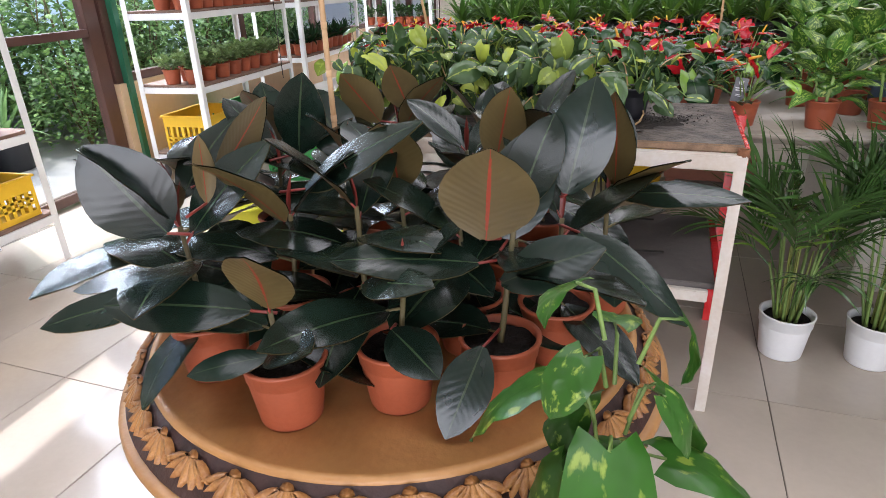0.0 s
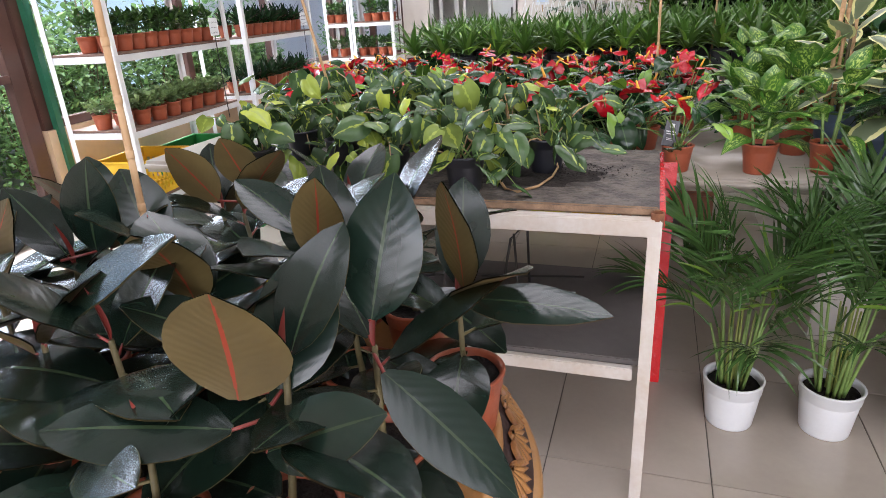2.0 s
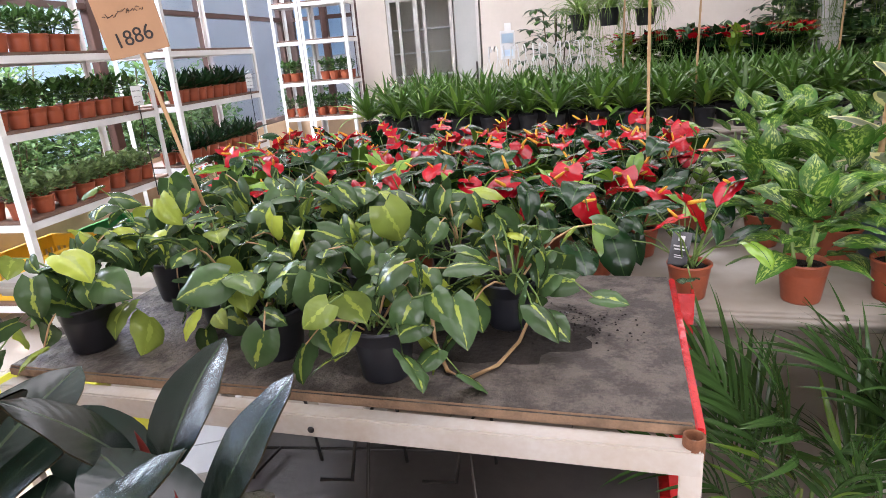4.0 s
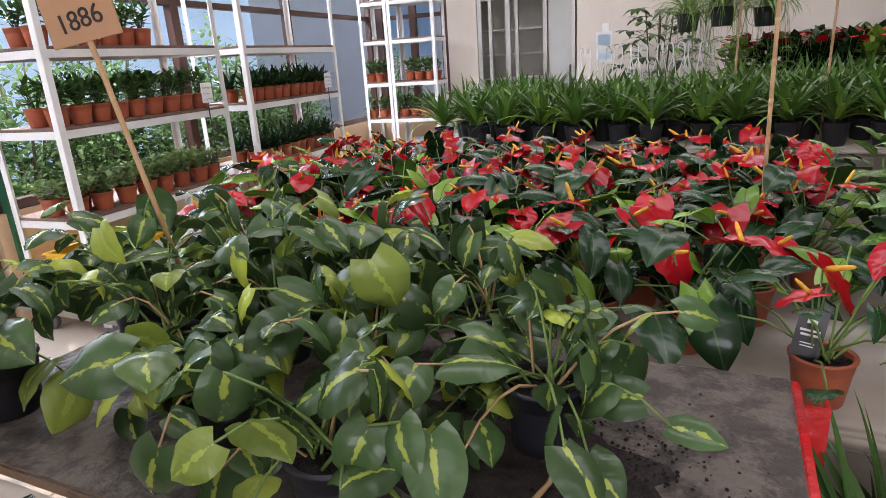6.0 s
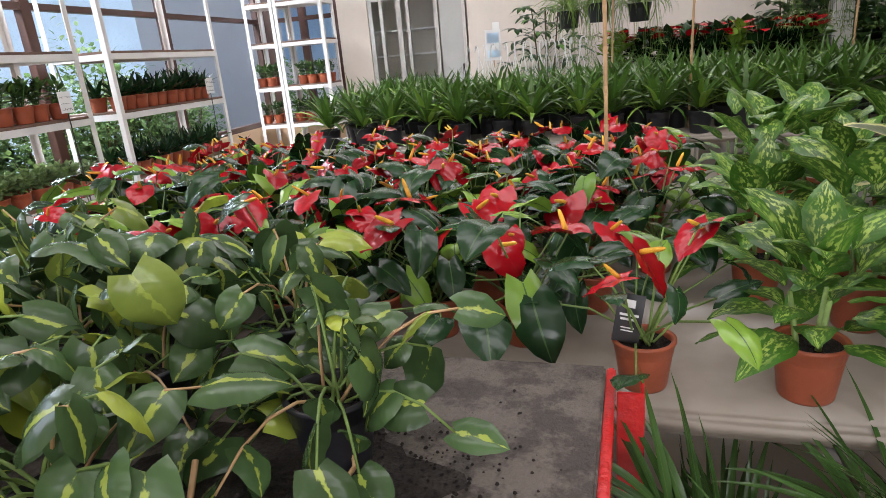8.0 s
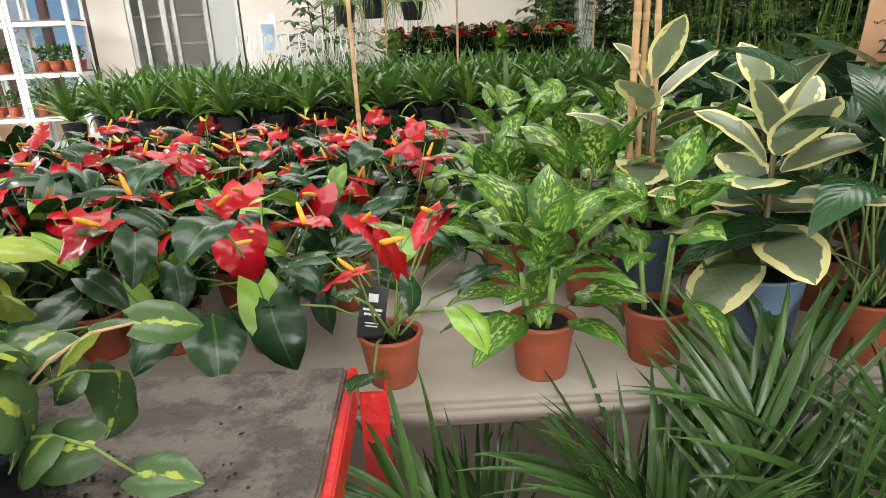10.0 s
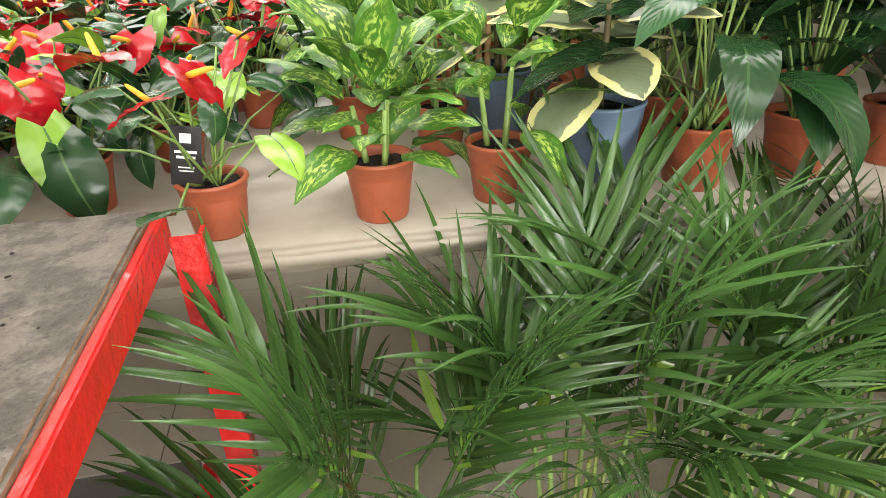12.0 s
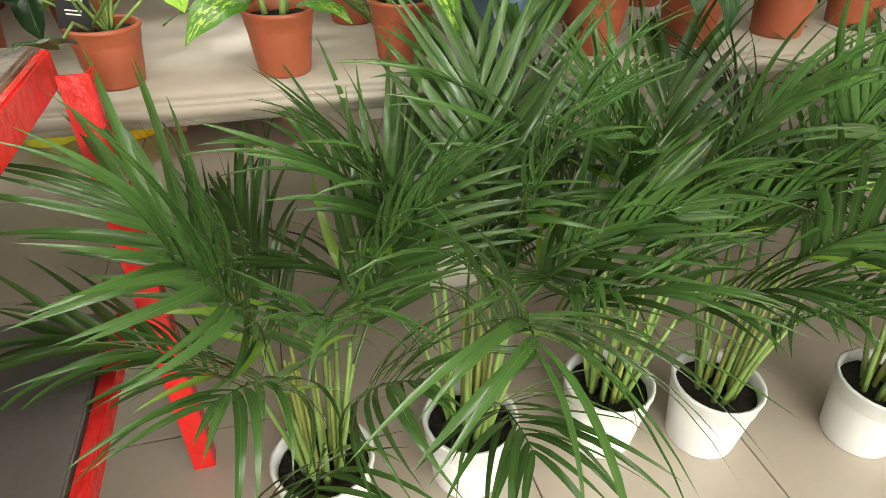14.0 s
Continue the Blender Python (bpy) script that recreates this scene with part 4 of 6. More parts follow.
def philodendron(u, v, n, reach, turn, rise=0.2):
    root = potted("philodendron", "trailing heart-leaf philodendron with lime streaks in a black pot", "philodendron", "philodendrons on the bench", phil_pot, phil_soil)
    for i in range(n):
        az = i * 360 / n + R.uniform(-25, 25)
        out = reach * R.uniform(0.35, 1.0)
        up = R.uniform(0.35, 1.0) * rise
        a = radians(az)
        p0 = Vector((R.uniform(-0.025, 0.025), R.uniform(-0.025, 0.025), 0.085))
        p2 = Vector((math.cos(a) * out, math.sin(a) * out, 0.1 + up))
        if R.random() < 0.28:
            p2.z = R.uniform(0.03, 0.12)
            p2.x, p2.y = math.cos(a) * (0.075 + 0.6 * out), math.sin(a) * (0.075 + 0.6 * out)
        p1 = (p0 + p2) / 2 + Vector((0, 0, 0.07))
        acc = Acc()
        pts = [p0.lerp(p1, t).lerp(p1.lerp(p2, t), t) for t in (0, 0.25, 0.5, 0.75, 1)]
        acc.tube(pts, 0.0026, 0.0016, 5)
        stem = part_of("vine", acc.mesh("vine", M["green_stem"] if i % 6 else M["cane"]), root)
        part_of("leaf", R.choice(phil_leaves), stem, aim(p2.x, p2.y, p2.z, az + R.uniform(-50, 50), R.uniform(-82, 12), R.uniform(-45, 45), R.uniform(0.6, 1.12)))
        for q in (pts[3], pts[2]) if i % 2 else (pts[3],):
            part_of("leaf", R.choice(phil_leaves), stem, aim(q.x, q.y, q.z, az + R.uniform(60, 300), R.uniform(-80, 20), R.uniform(-40, 40), R.uniform(0.5, 1.0)))
    root.matrix_world = at(u, v, 0.8795, turn)
    return root


for k, (u, v, n, reach, rise) in enumerate([(-0.76, 0.165, 15, 0.16, 0.13), (-0.52, 0.117, 15, 0.16, 0.13), (-0.332, 0.346, 17, 0.17, 0.13), (-1.196, 0.14, 18, 0.17, 0.14), (-0.98, 0.3, 17, 0.19, 0.15),
                                      (-1.2, 0.42, 18, 0.2, 0.19), (-0.86, 0.45, 17, 0.19, 0.17), (-0.64, 0.38, 17, 0.18, 0.16), (-0.5, 0.55, 14, 0.15, 0.14), (-0.75, 0.59, 17, 0.18, 0.18), (-1.02, 0.57, 17, 0.19, 0.19)]):
    philodendron(u, v, n, reach, k * 61, rise)
# bare vine lying on the bench
acc = Acc()
acc.tube([(-0.47, 0.25, 0.93), (-0.455, 0.21, 0.9), (-0.41, 0.13, 0.884), (-0.37, 0.104, 0.884), (-0.325, 0.16, 0.885), (-0.3, 0.25, 0.888), (-0.292, 0.31, 0.9), (-0.31, 0.34, 0.94)], 0.0042, 0.0035, 6)
tagged(new("bare_vine", acc.mesh("bare_vine", M["cane"])), "leafless tan vine lying on the bench top", "vine").matrix_world = B


# anthuriums
an_leaves = leaf_mesh("leaf", (M["anth"],), 7, L=0.132, W=0.09, shape="heart", bend=50, fold=20, nv=9, nu=6, lobe=0.2, wave=0.03, cup=0.3)
an_spathes = leaf_mesh("spathe", (M["spathe"],), 6, L=0.097, W=0.092, shape="heart", bend=24, fold=24, nv=8, nu=6, lobe=0.22, wave=0.04, cup=0.2)
acc = Acc()
acc.lathe([(0.0, 0.0), (0.0042, 0.0), (0.005, 0.008), (0.0042, 0.03), (0.0028, 0.04), (0.0, 0.043)], 8)
an_spadix = acc.mesh("spadix", M["spadix"])
an_pot, an_soil = pot_mesh(0.052, 0.09, M["terracotta"]), soil_mesh(0.047, 0.076)


def anthurium(m, leaves, flowers, tall, size=1.0):
    ahead = -90 - math.degrees(m.to_euler().z)
    root = potted("anthurium", "red flowering anthurium with dark glossy leaves in a terracotta pot", "anthurium", "anthuriums on the stone table", an_pot, an_soil)
    for i in range(leaves):
        az, f = i * 137.5 + R.uniform(-20, 20), i / leaves
        out, z = 0.05 + 0.12 * (1 - f) + R.uniform(0, 0.05), tall * (0.42 + 0.58 * f) * R.uniform(0.85, 1.12)
        a = radians(az)
        p0, p2 = Vector((R.uniform(-0.02, 0.02), R.uniform(-0.02, 0.02), 0.08)), Vector((math.cos(a) * out, math.sin(a) * out, z))
        acc = Acc()
        acc.tube([p0, p0.lerp(p2, 0.5) + Vector((0, 0, 0.02)), p2], 0.0026, 0.0018, 5)
        st = part_of("leaf_stalk", acc.mesh("leaf_stalk", M["green_stem"]), root)
        part_of("leaf", R.choice(an_leaves), st, aim(p2.x, p2.y, p2.z, az + R.uniform(-40, 40), R.uniform(-50, 35), R.uniform(-25, 25), R.uniform(0.6, 1.1) * size))
    for i in range(flowers):
        az = i * 360 / max(1, flowers) + R.uniform(-30, 30)
        a, out = radians(az), R.uniform(0.03, 0.13)
        z = tall * R.uniform(0.75, 1.12)
        p0, p2 = Vector((R.uniform(-0.02, 0.02), R.uniform(-0.02, 0.02), 0.08)), Vector((math.cos(a) * out, math.sin(a) * out, z))
        acc = Acc()
        acc.tube([p0, p0.lerp(p2, 0.5), p2], 0.0022, 0.0018, 5)
        st = part_of("flower_stalk", acc.mesh("flower_stalk", M["green_stem"]), root)
        hm = aim(p2.x, p2.y, p2.z, ahead + R.gauss(0, 55), R.uniform(-48, 12), R.uniform(-24, 24), R.uniform(0.65, 1.12))
        part_of("spathe", R.choice(an_spathes), st, hm @ pose(0, -0.012, 0))
        part_of("spadix", an_spadix, st, hm @ pose(0, 0.004, 0.003, -32, 0, 0))
    root.matrix_world = m
    return root


AN = []
for r in range(7):
    v = 0.9 + r * 0.215
    for c in range(12):
        u = 0.02 - c * 0.2 - (0.1 if r % 2 else 0) + (0.08 if r > 1 else 0)
        if r == 0:
            u = -0.177 - c * 0.178
        if u < -1.6 - 0.07 * r:
            continue
        AN.append((u + R.uniform(-0.03, 0.03), v + R.uniform(-0.03, 0.03), r))
masters = []
for u, v, r in AN:
    if r < 3:
        anthurium(at(u, v, 0.7805, R.uniform(0, 360)), 17, 2 + R.randrange(2), R.uniform(0.25, 0.32))
    else:
        if len(masters) < 7:
            masters.append(anthurium(at(u, v, 0.7805, R.uniform(0, 360)), 13, 3, R.uniform(0.25, 0.31)))
        else:
            k = R.choice(masters)
            copy_thing(k, at(u, v, 0.7805, math.degrees(k.matrix_world.to_euler().z) + 5.3 + R.uniform(-45, 45)))


anthurium(at(0.05, 0.765, 0.7805, 130), 13, 3, 0.28, 0.68)


# dumb canes
di_leaves = leaf_mesh("leaf", (M["dief"],), 7, L=0.165, W=0.086, shape="ovate", bend=66, fold=18, nv=9, nu=4, wave=0.03, cup=0.15)
di_pot, di_soil = pot_mesh(0.055, 0.1, M["terracotta"]), soil_mesh(0.05, 0.085)


def dumb_cane(m, n=16, tall=0.3, scale=1.0):
    root = potted("dumb_cane", "bushy dumb cane with mottled pale leaves in a terracotta pot", "dumb cane", "dumb canes on the stone table", di_pot, di_soil)
    for k in range(3):
        acc = Acc()
        a = radians(k * 120 + 20)
        acc.tube([(math.cos(a) * 0.02, math.sin(a) * 0.02, 0.09), (math.cos(a) * 0.035, math.sin(a) * 0.035, tall * 0.75)], 0.0055, 0.004, 6)
        part_of("stem", acc.mesh("stem", M["green_stem"]), root)
    for i in range(n):
        f = i / (n - 1)
        az = i * 137.5 + R.uniform(-15, 15)
        a = radians(az)
        z = tall * (0.4 + 0.55 * f)
        part_of("leaf", R.choice(di_leaves), root, aim(math.cos(a) * 0.035, math.sin(a) * 0.035, z, az, 8 + 66 * f + R.uniform(-14, 14), R.uniform(-22, 22), scale * R.uniform(0.7, 1.12)) @ pose(0, 0.035, 0))
    root.matrix_world = m
    return root


dm = [dumb_cane(at(0.306, 0.765, 0.7805, 30), 28, 0.24, 0.88), dumb_cane(at(0.51, 0.79, 0.7805, 140), 16, 0.29, 0.8), dumb_cane(at(0.46, 1.05, 0.7805, 220), 20, 0.31)]
for u, v in ((0.3, 1.2), (0.74, 1.2), (0.5, 1.32), (0.72, 1.35), (0.36, 1.5), (0.58, 1.6), (0.42, 1.78), (0.75, 1.75), (0.55, 1.95), (0.38, 2.1), (0.7, 2.15)):
    copy_thing(R.choice(dm), at(u, v, 0.7805, R.uniform(0, 360)))


# variegated rubber plants with canes
ti_leaves = leaf_mesh("leaf", (M["tineke"],), 6, L=0.175, W=0.104, shape="ellipse", bend=30, fold=12, nv=10, nu=6, wave=0.015)
blue_pot = pot_mesh(0.075, 0.15, M["blue_pot"], 0.82)
blue_soil = soil_mesh(0.068, 0.13)


def cane_pole(acc, x, y, z0, z1, lean=(0, 0), r=0.006):
    n = max(3, int((z1 - z0) / 0.09))
    for i in range(n):
        a, b = i / n, (i + 1) / n - 0.012
        pa, pb = Vector((x + lean[0] * a, y + lean[1] * a, z0 + (z1 - z0) * a)), Vector((x + lean[0] * b, y + lean[1] * b, z0 + (z1 - z0) * b))
        acc.tube([pa, pa.lerp(pb, 0.5), pb], r * 1.06, r, 8)
        acc.tube([pb, pb + (pb - pa).normalized() * (z1 - z0) * 0.012 * 1.0], r * 1.16, r * 1.16, 8)


def tineke(m, n, tall, cane=None):
    root = potted("variegated_rubber_plant", "variegated rubber plant with cream-edged leaves in a blue-grey pot", "rubber plant", "", blue_pot, blue_soil, "blue-grey plastic pot")
    acc = Acc()
    acc.tube([(0, 0, 0.12), (0.004, 0.006, tall * 0.6), (0, 0, tall)], 0.007, 0.0045, 7)
    part_of("stem", acc.mesh("stem", M["twig"]), root)
    for i in range(n):
        f = i / (n - 1)
        az = i * 137.5 + R.uniform(-12, 12)
        part_of("leaf", R.choice(ti_leaves), root, aim(0, 0, 0.2 + (tall - 0.2) * f, az, -14 + 88 * f ** 1.3 + R.uniform(-8, 8), R.uniform(-14, 14), (1.05 - 0.25 * f) * R.uniform(0.9, 1.12)) @ pose(0, 0.02, 0))
    if cane:
        acc = Acc()
        cane_pole(acc, 0.02, -0.01, 0.1, cane, (0.012, 0.03))
        part_of("support_cane", acc.mesh("support_cane", M["cane"]), root, label="thin bamboo support cane")
    root.matrix_world = m
    return root


tineke(at(0.693, 0.81, 0.7805, 200), 15, 0.37)
tineke(at(0.6, 1.12, 0.7805, 60), 13, 0.44, 1.25)
tineke(at(0.95, 1.3, 0.7805, 10), 12, 0.38)

# peace lilies with long dark leaves
sp_leaves = leaf_mesh("leaf", (M["spath"],), 6, L=0.24, W=0.085, shape="lance", bend=80, fold=12, nv=10, nu=4, wave=0.02)
sp_pot, sp_soil = pot_mesh(0.061, 0.112, M["terracotta"]), soil_mesh(0.055, 0.095)


def peace_lily(m, n=20, tall=0.36):
    root = potted("peace_lily", "large dark-leaved peace lily in a terracotta pot", "peace lily", "peace lilies on the stone table", sp_pot, sp_soil)
    for i in range(n):
        f = (i + 0.5) / n
        az = i * 137.5 + R.uniform(-15, 15)
        a, out = radians(az), 0.02 + 0.1 * (1 - f)
        p0, p2 = Vector((R.uniform(-0.02, 0.02), R.uniform(-0.02, 0.02), 0.1)), Vector((math.cos(a) * out, math.sin(a) * out, tall * (0.5 + 0.55 * f)))
        acc = Acc()
        acc.tube([p0, p2], 0.0032, 0.0022, 5)
        st = part_of("leaf_stalk", acc.mesh("leaf_stalk", M["green_stem"]), root)
        part_of("leaf", R.choice(sp_leaves), st, aim(p2.x, p2.y, p2.z, az, 5 + 55 * f + R.uniform(-10, 10), R.uniform(-15, 15), R.uniform(0.8, 1.12)))
    root.matrix_world = m
    return root


pl = [peace_lily(at(0.855, 0.76, 0.7805, 0)), peace_lily(at(1.06, 0.765, 0.7805, 100)), peace_lily(at(1.13, 1.06, 0.7805, 50), 22, 0.4)]
for u, v in ((1.27, 0.77), (0.9, 0.97), (1.48, 0.8), (1.36, 1.1), (1.0, 1.6), (1.25, 1.35), (1.5, 1.4), (1.72, 0.95), (1.75, 1.2), (0.9, 1.95), (1.2, 1.75), (1.5, 1.8), (1.9, 1.6), (2.1, 1.1), (2.2, 1.6), (1.2, 2.2), (1.6, 2.25), (2.0, 2.1), (2.5, 1.2), (2.6, 1.8), (2.9, 1.3), (3.0, 2.0)):
    copy_thing(R.choice(pl), at(u, v, 0.7805, R.uniform(0, 360)))


R.seed(11)


# areca palms in white pots on the floor
def frond_mesh(L, k):
    """A feather leaf: a curved rib with paired long leaflets that arch over."""
    acc = Acc()
    pts, dirs = [], []
    p, steps = Vector((0, 0, 0)), 16
    bend = radians(R.uniform(20, 65))
    for i in range(steps + 1):
        t = i / steps
        a = -bend * t ** 1.6
        d = Vector((0, math.cos(a), math.sin(a)))
        pts.append(p.copy())
        dirs.append(d)
        p = p + d * (L / steps)
    acc.tube(pts[::2], 0.0042, 0.0012, 5)
    for i in range(4, steps + 1):
        t = i / steps
        ln = L * 0.72 * (0.55 + 0.6 * math.sin(3.14 * min(1, (t - 0.15) / 0.92))) * R.uniform(0.85, 1.15)
        for s in (-1, 1):
            d = dirs[i]
            up = Vector((0, -d.z, d.y))
            spread = radians(54 - 34 * t + R.uniform(-6, 6))
            y = (d * math.cos(spread) + Vector((s, 0, 0)) * math.sin(spread) + up * R.uniform(0.1, 0.4)).normalized()
            x = y.cross(up).normalized()
            z = x.cross(y)
            m = Matrix((x, y, z)).transposed().to_4x4()
            m.translation = pts[i]
            leaf_into(acc, ln, R.uniform(0.013, 0.021), "strap", bend=R.uniform(15, 100) * (1.15 - 0.5 * t), fold=24, nv=8, nu=2, m=m, twist=R.uniform(-35, 35))
    return acc.mesh("frond", M["palm"])


fronds = [frond_mesh(R.uniform(0.32, 0.44), k) for k in range(12)]
spear = frond_mesh(0.4, 12)
palm_pot, palm_soil = pot_mesh(0.092, 0.17, M["white_pot"], 0.8), soil_mesh(0.084, 0.14)


def areca(m, n=13, tall=0.42, seed=0):
    root = potted("areca_palm", "areca palm with feathery fronds in a white plastic pot", "palm", "areca palms on the floor", palm_pot, palm_soil, "white plastic pot")
    for i in range(n):
        az, f = i * 137.5 + R.uniform(-14, 14), (i + 0.5) / n
        a = radians(az)
        p0 = Vector((math.cos(a) * 0.035, math.sin(a) * 0.035, 0.13))
        p2 = Vector((math.cos(a) * (0.06 + 0.04 * (1 - f)), math.sin(a) * (0.06 + 0.04 * (1 - f)), tall * (0.64 + 0.46 * f)))
        acc = Acc()
        acc.tube([p0, p0.lerp(p2, 0.5) + Vector((0, 0, 0.01)), p2], 0.0065, 0.004, 6)
        st = part_of("cane_stem", acc.mesh("cane_stem", M["green_stem"]), root)
        if i % 2:
            acc = Acc()
            q = Vector((R.uniform(-0.03, 0.03), R.uniform(-0.03, 0.03), 0.13))
            acc.tube([q, q * 1.15 + Vector((0, 0, 0.1)), q * 1.5 + Vector((0, 0, tall * 0.5))], 0.006, 0.003, 6)
            part_of("cane_stem", acc.mesh("cane_stem", M["cane_green"]), root)
        part_of("frond", R.choice(fronds), st, aim(p2.x, p2.y, p2.z - 0.01, az, 42 + 44 * f + R.uniform(-10, 10), R.uniform(-30, 30), R.uniform(0.7, 1.0)))
    root.matrix_world = m
    return root


for wx, wy, n, tall in ((1.1, 2.635, 13, 0.46), (1.39, 2.63, 12, 0.5), (1.7, 2.62, 12, 0.52), (1.915, 2.54, 11, 0.52), (2.25, 2.42, 11, 0.52), (2.58, 2.46, 13, 0.52), (2.92, 2.42, 13, 0.5)):
    palm = areca(pose(wx, wy, 0, 0, 0, R.uniform(0, 360)), n, tall)
    if tall == 0.5 and wx < 2:
        # one young frond of this palm stands straight up
        part_of("frond", spear, palm, palm.matrix_world.inverted() @ aim(wx + 0.02, wy + 0.03, 0.5, 80, 86, 0, 0.85))


R.seed(5)


# pothos on a totem beside the round table
po_leaves = leaf_mesh("leaf", (M["pothos"],), 5, L=0.135, W=0.088, shape="heart", bend=50, fold=18, nv=10, nu=6, lobe=0.15, wave=0.03, cup=0.25)
po = potted("pothos", "mottled green pothos climbing a totem in a black pot", "pothos", "", pot_mesh(0.085, 0.16, M["black_pot"]), soil_mesh(0.078, 0.14))
acc = Acc()
acc.tube([(0, 0, 0.12), (0, 0, 0.5), (0.0, 0.0, 0.8)], 0.02, 0.018, 10)
part_of("totem", acc.mesh("totem", M["twig"]), po, label="brown moss totem")
for i in range(36):
    f = i / 35
    az = i * 137.5
    a = radians(az)
    z = 0.34 + 0.66 * f
    acc = Acc()
    p2 = Vector((math.cos(a) * 0.055, math.sin(a) * 0.055, z + 0.05))
    acc.tube([(math.cos(a) * 0.018, math.sin(a) * 0.018, z), p2.lerp(Vector((0, 0, z + 0.05)), 0.4), p2], 0.0025, 0.002, 5)
    st = part_of("vine", acc.mesh("vine", M["green_stem"]), po)
    part_of("leaf", R.choice(po_leaves), st, aim(p2.x, p2.y, p2.z, az + R.uniform(-30, 30), R.uniform(-70, -10), R.uniform(-15, 15), R.uniform(0.85, 1.12) * (1.0 if f < 0.88 else 0.55)))
po.matrix_world = pose(0.425, 0.955, 0, 0, 0, 15)

R.seed(21)

# ---- rack plants ----
def sprig_mesh(n, L, W, tall, spread, shape, material, bend=30, stems=5):
    """A small bushy plant in one mesh: short stems set with leaves."""
    acc = Acc()
    for s in range(stems):
        a = 6.2832 * s / stems + R.uniform(-0.3, 0.3)
        top = Vector((math.cos(a) * spread * R.uniform(0.3, 0.8), math.sin(a) * spread * R.uniform(0.3, 0.8), tall * R.uniform(0.7, 1.0)))
        acc.tube([(0, 0, 0), tuple(top * 0.5), tuple(top)], 0.004, 0.0022, 5)
        for i in range(n):
            f = (i + 1) / n
            p = top * (0.3 + 0.7 * f)
            leaf_into(acc, L * R.uniform(0.75, 1.15), W * R.uniform(0.85, 1.1), shape, bend=bend * R.uniform(0.4, 1.5), fold=15, nv=4, nu=2, m=aim(p.x, p.y, p.z, i * 137.5 + s * 70 + R.uniform(-20, 20), -5 + 60 * f + R.uniform(-20, 20), R.uniform(-25, 25)))
    return acc.mesh("foliage", material)


def strap_mesh(n, L, W, material, bend=70, z0=0.0, spread=0.012):
    """A tuft of arching strap leaves."""
    acc = Acc()
    for i in range(n):
        az, f = i * 137.5 + R.uniform(-15, 15), (i + 0.5) / n
        a = radians(az)
        leaf_into(acc, L * R.uniform(0.7, 1.1), W * R.uniform(0.85, 1.15), "strap", bend=bend * (1.25 - f * 0.8) * R.uniform(0.7, 1.3), fold=24, nv=7, nu=2, m=aim(math.cos(a) * spread, math.sin(a) * spread, z0 + 0.1 * f * L, az, 30 + 52 * f + R.uniform(-8, 8), R.uniform(-20, 20)))
    return acc.mesh("foliage", material)


small_pot = pot_mesh(0.06, 0.1, M["terracotta"])
small_soil = soil_mesh(0.055, 0.085)


def small_kind(name, label, category, group, foliage, z=0.08, pot=None, soil=None):
    root = potted(name, label, category, group, pot or small_pot, soil or small_soil)
    part_of("foliage", foliage, root, pose(0, 0, z))
    return root


jade = [small_kind("potted_succulent", "small bushy green plant in a terracotta pot", "potted plant", "small pots on the racks", sprig_mesh(10, 0.062, 0.028, 0.15, 0.085, "ellipse", M["small"], 20, 6)) for _ in range(4)]
aspid = [small_kind("potted_dracaena", "small dark dracaena in a terracotta pot", "potted plant", "small pots on the racks", strap_mesh(16, 0.2, 0.04, M["spath"], 40)) for _ in range(3)]
ivy = [small_kind("potted_ivy", "pale trailing ivy in a terracotta pot", "ivy", "ivy pots on the rack", sprig_mesh(14, 0.04, 0.036, 0.12, 0.15, "heart", M["ivy"], 30, 8)) for _ in range(3)]
used = set()


def set_out(kinds, m):
    """The first call for a kind places the plant itself, later calls place copies."""
    k = R.choice(kinds)
    if k.name not in used:
        used.add(k.name)
        k.matrix_world = m
        return k
    return copy_thing(k, m)


def row(kinds, x, y0, y1, z, step, double=True):
    y = y0
    while y < y1:
        set_out(kinds, pose(x + R.uniform(-0.012, 0.012), y, z, 0, 0, R.uniform(0, 360)))
        if double and R.random() < 0.85:
            set_out(kinds, pose(x - 0.16 + R.uniform(-0.015, 0.015), y + R.uniform(-0.03, 0.03), z, 0, 0, R.uniform(0, 360)))
        y += step * R.uniform(0.92, 1.12)


row(ivy, -2.39, 4.3, 5.5, 0.6995, 0.15)
row(jade, -2.39, 4.29, 5.5, 1.1845, 0.135)
row(jade, -2.39, 4.29, 5.0, 1.5895, 0.135)
row(aspid, -2.4, 5.96, 7.2, 0.6995, 0.125)
row(aspid, -2.4, 5.96, 7.2, 1.1795, 0.125)
for z in (0.7445, 1.1795):
    x = -2.84
    while x < -1.98:
        if abs(x + 2.525) > 0.07:
            set_out(jade, pose(x, 9.1 + R.uniform(-0.02, 0.02), z, 0, 0, R.uniform(0, 360)))
            if R.random() < 0.8:
                set_out(jade, pose(x + 0.02, 9.27, z, 0, 0, R.uniform(0, 360)))
        x += R.uniform(0.115, 0.15)


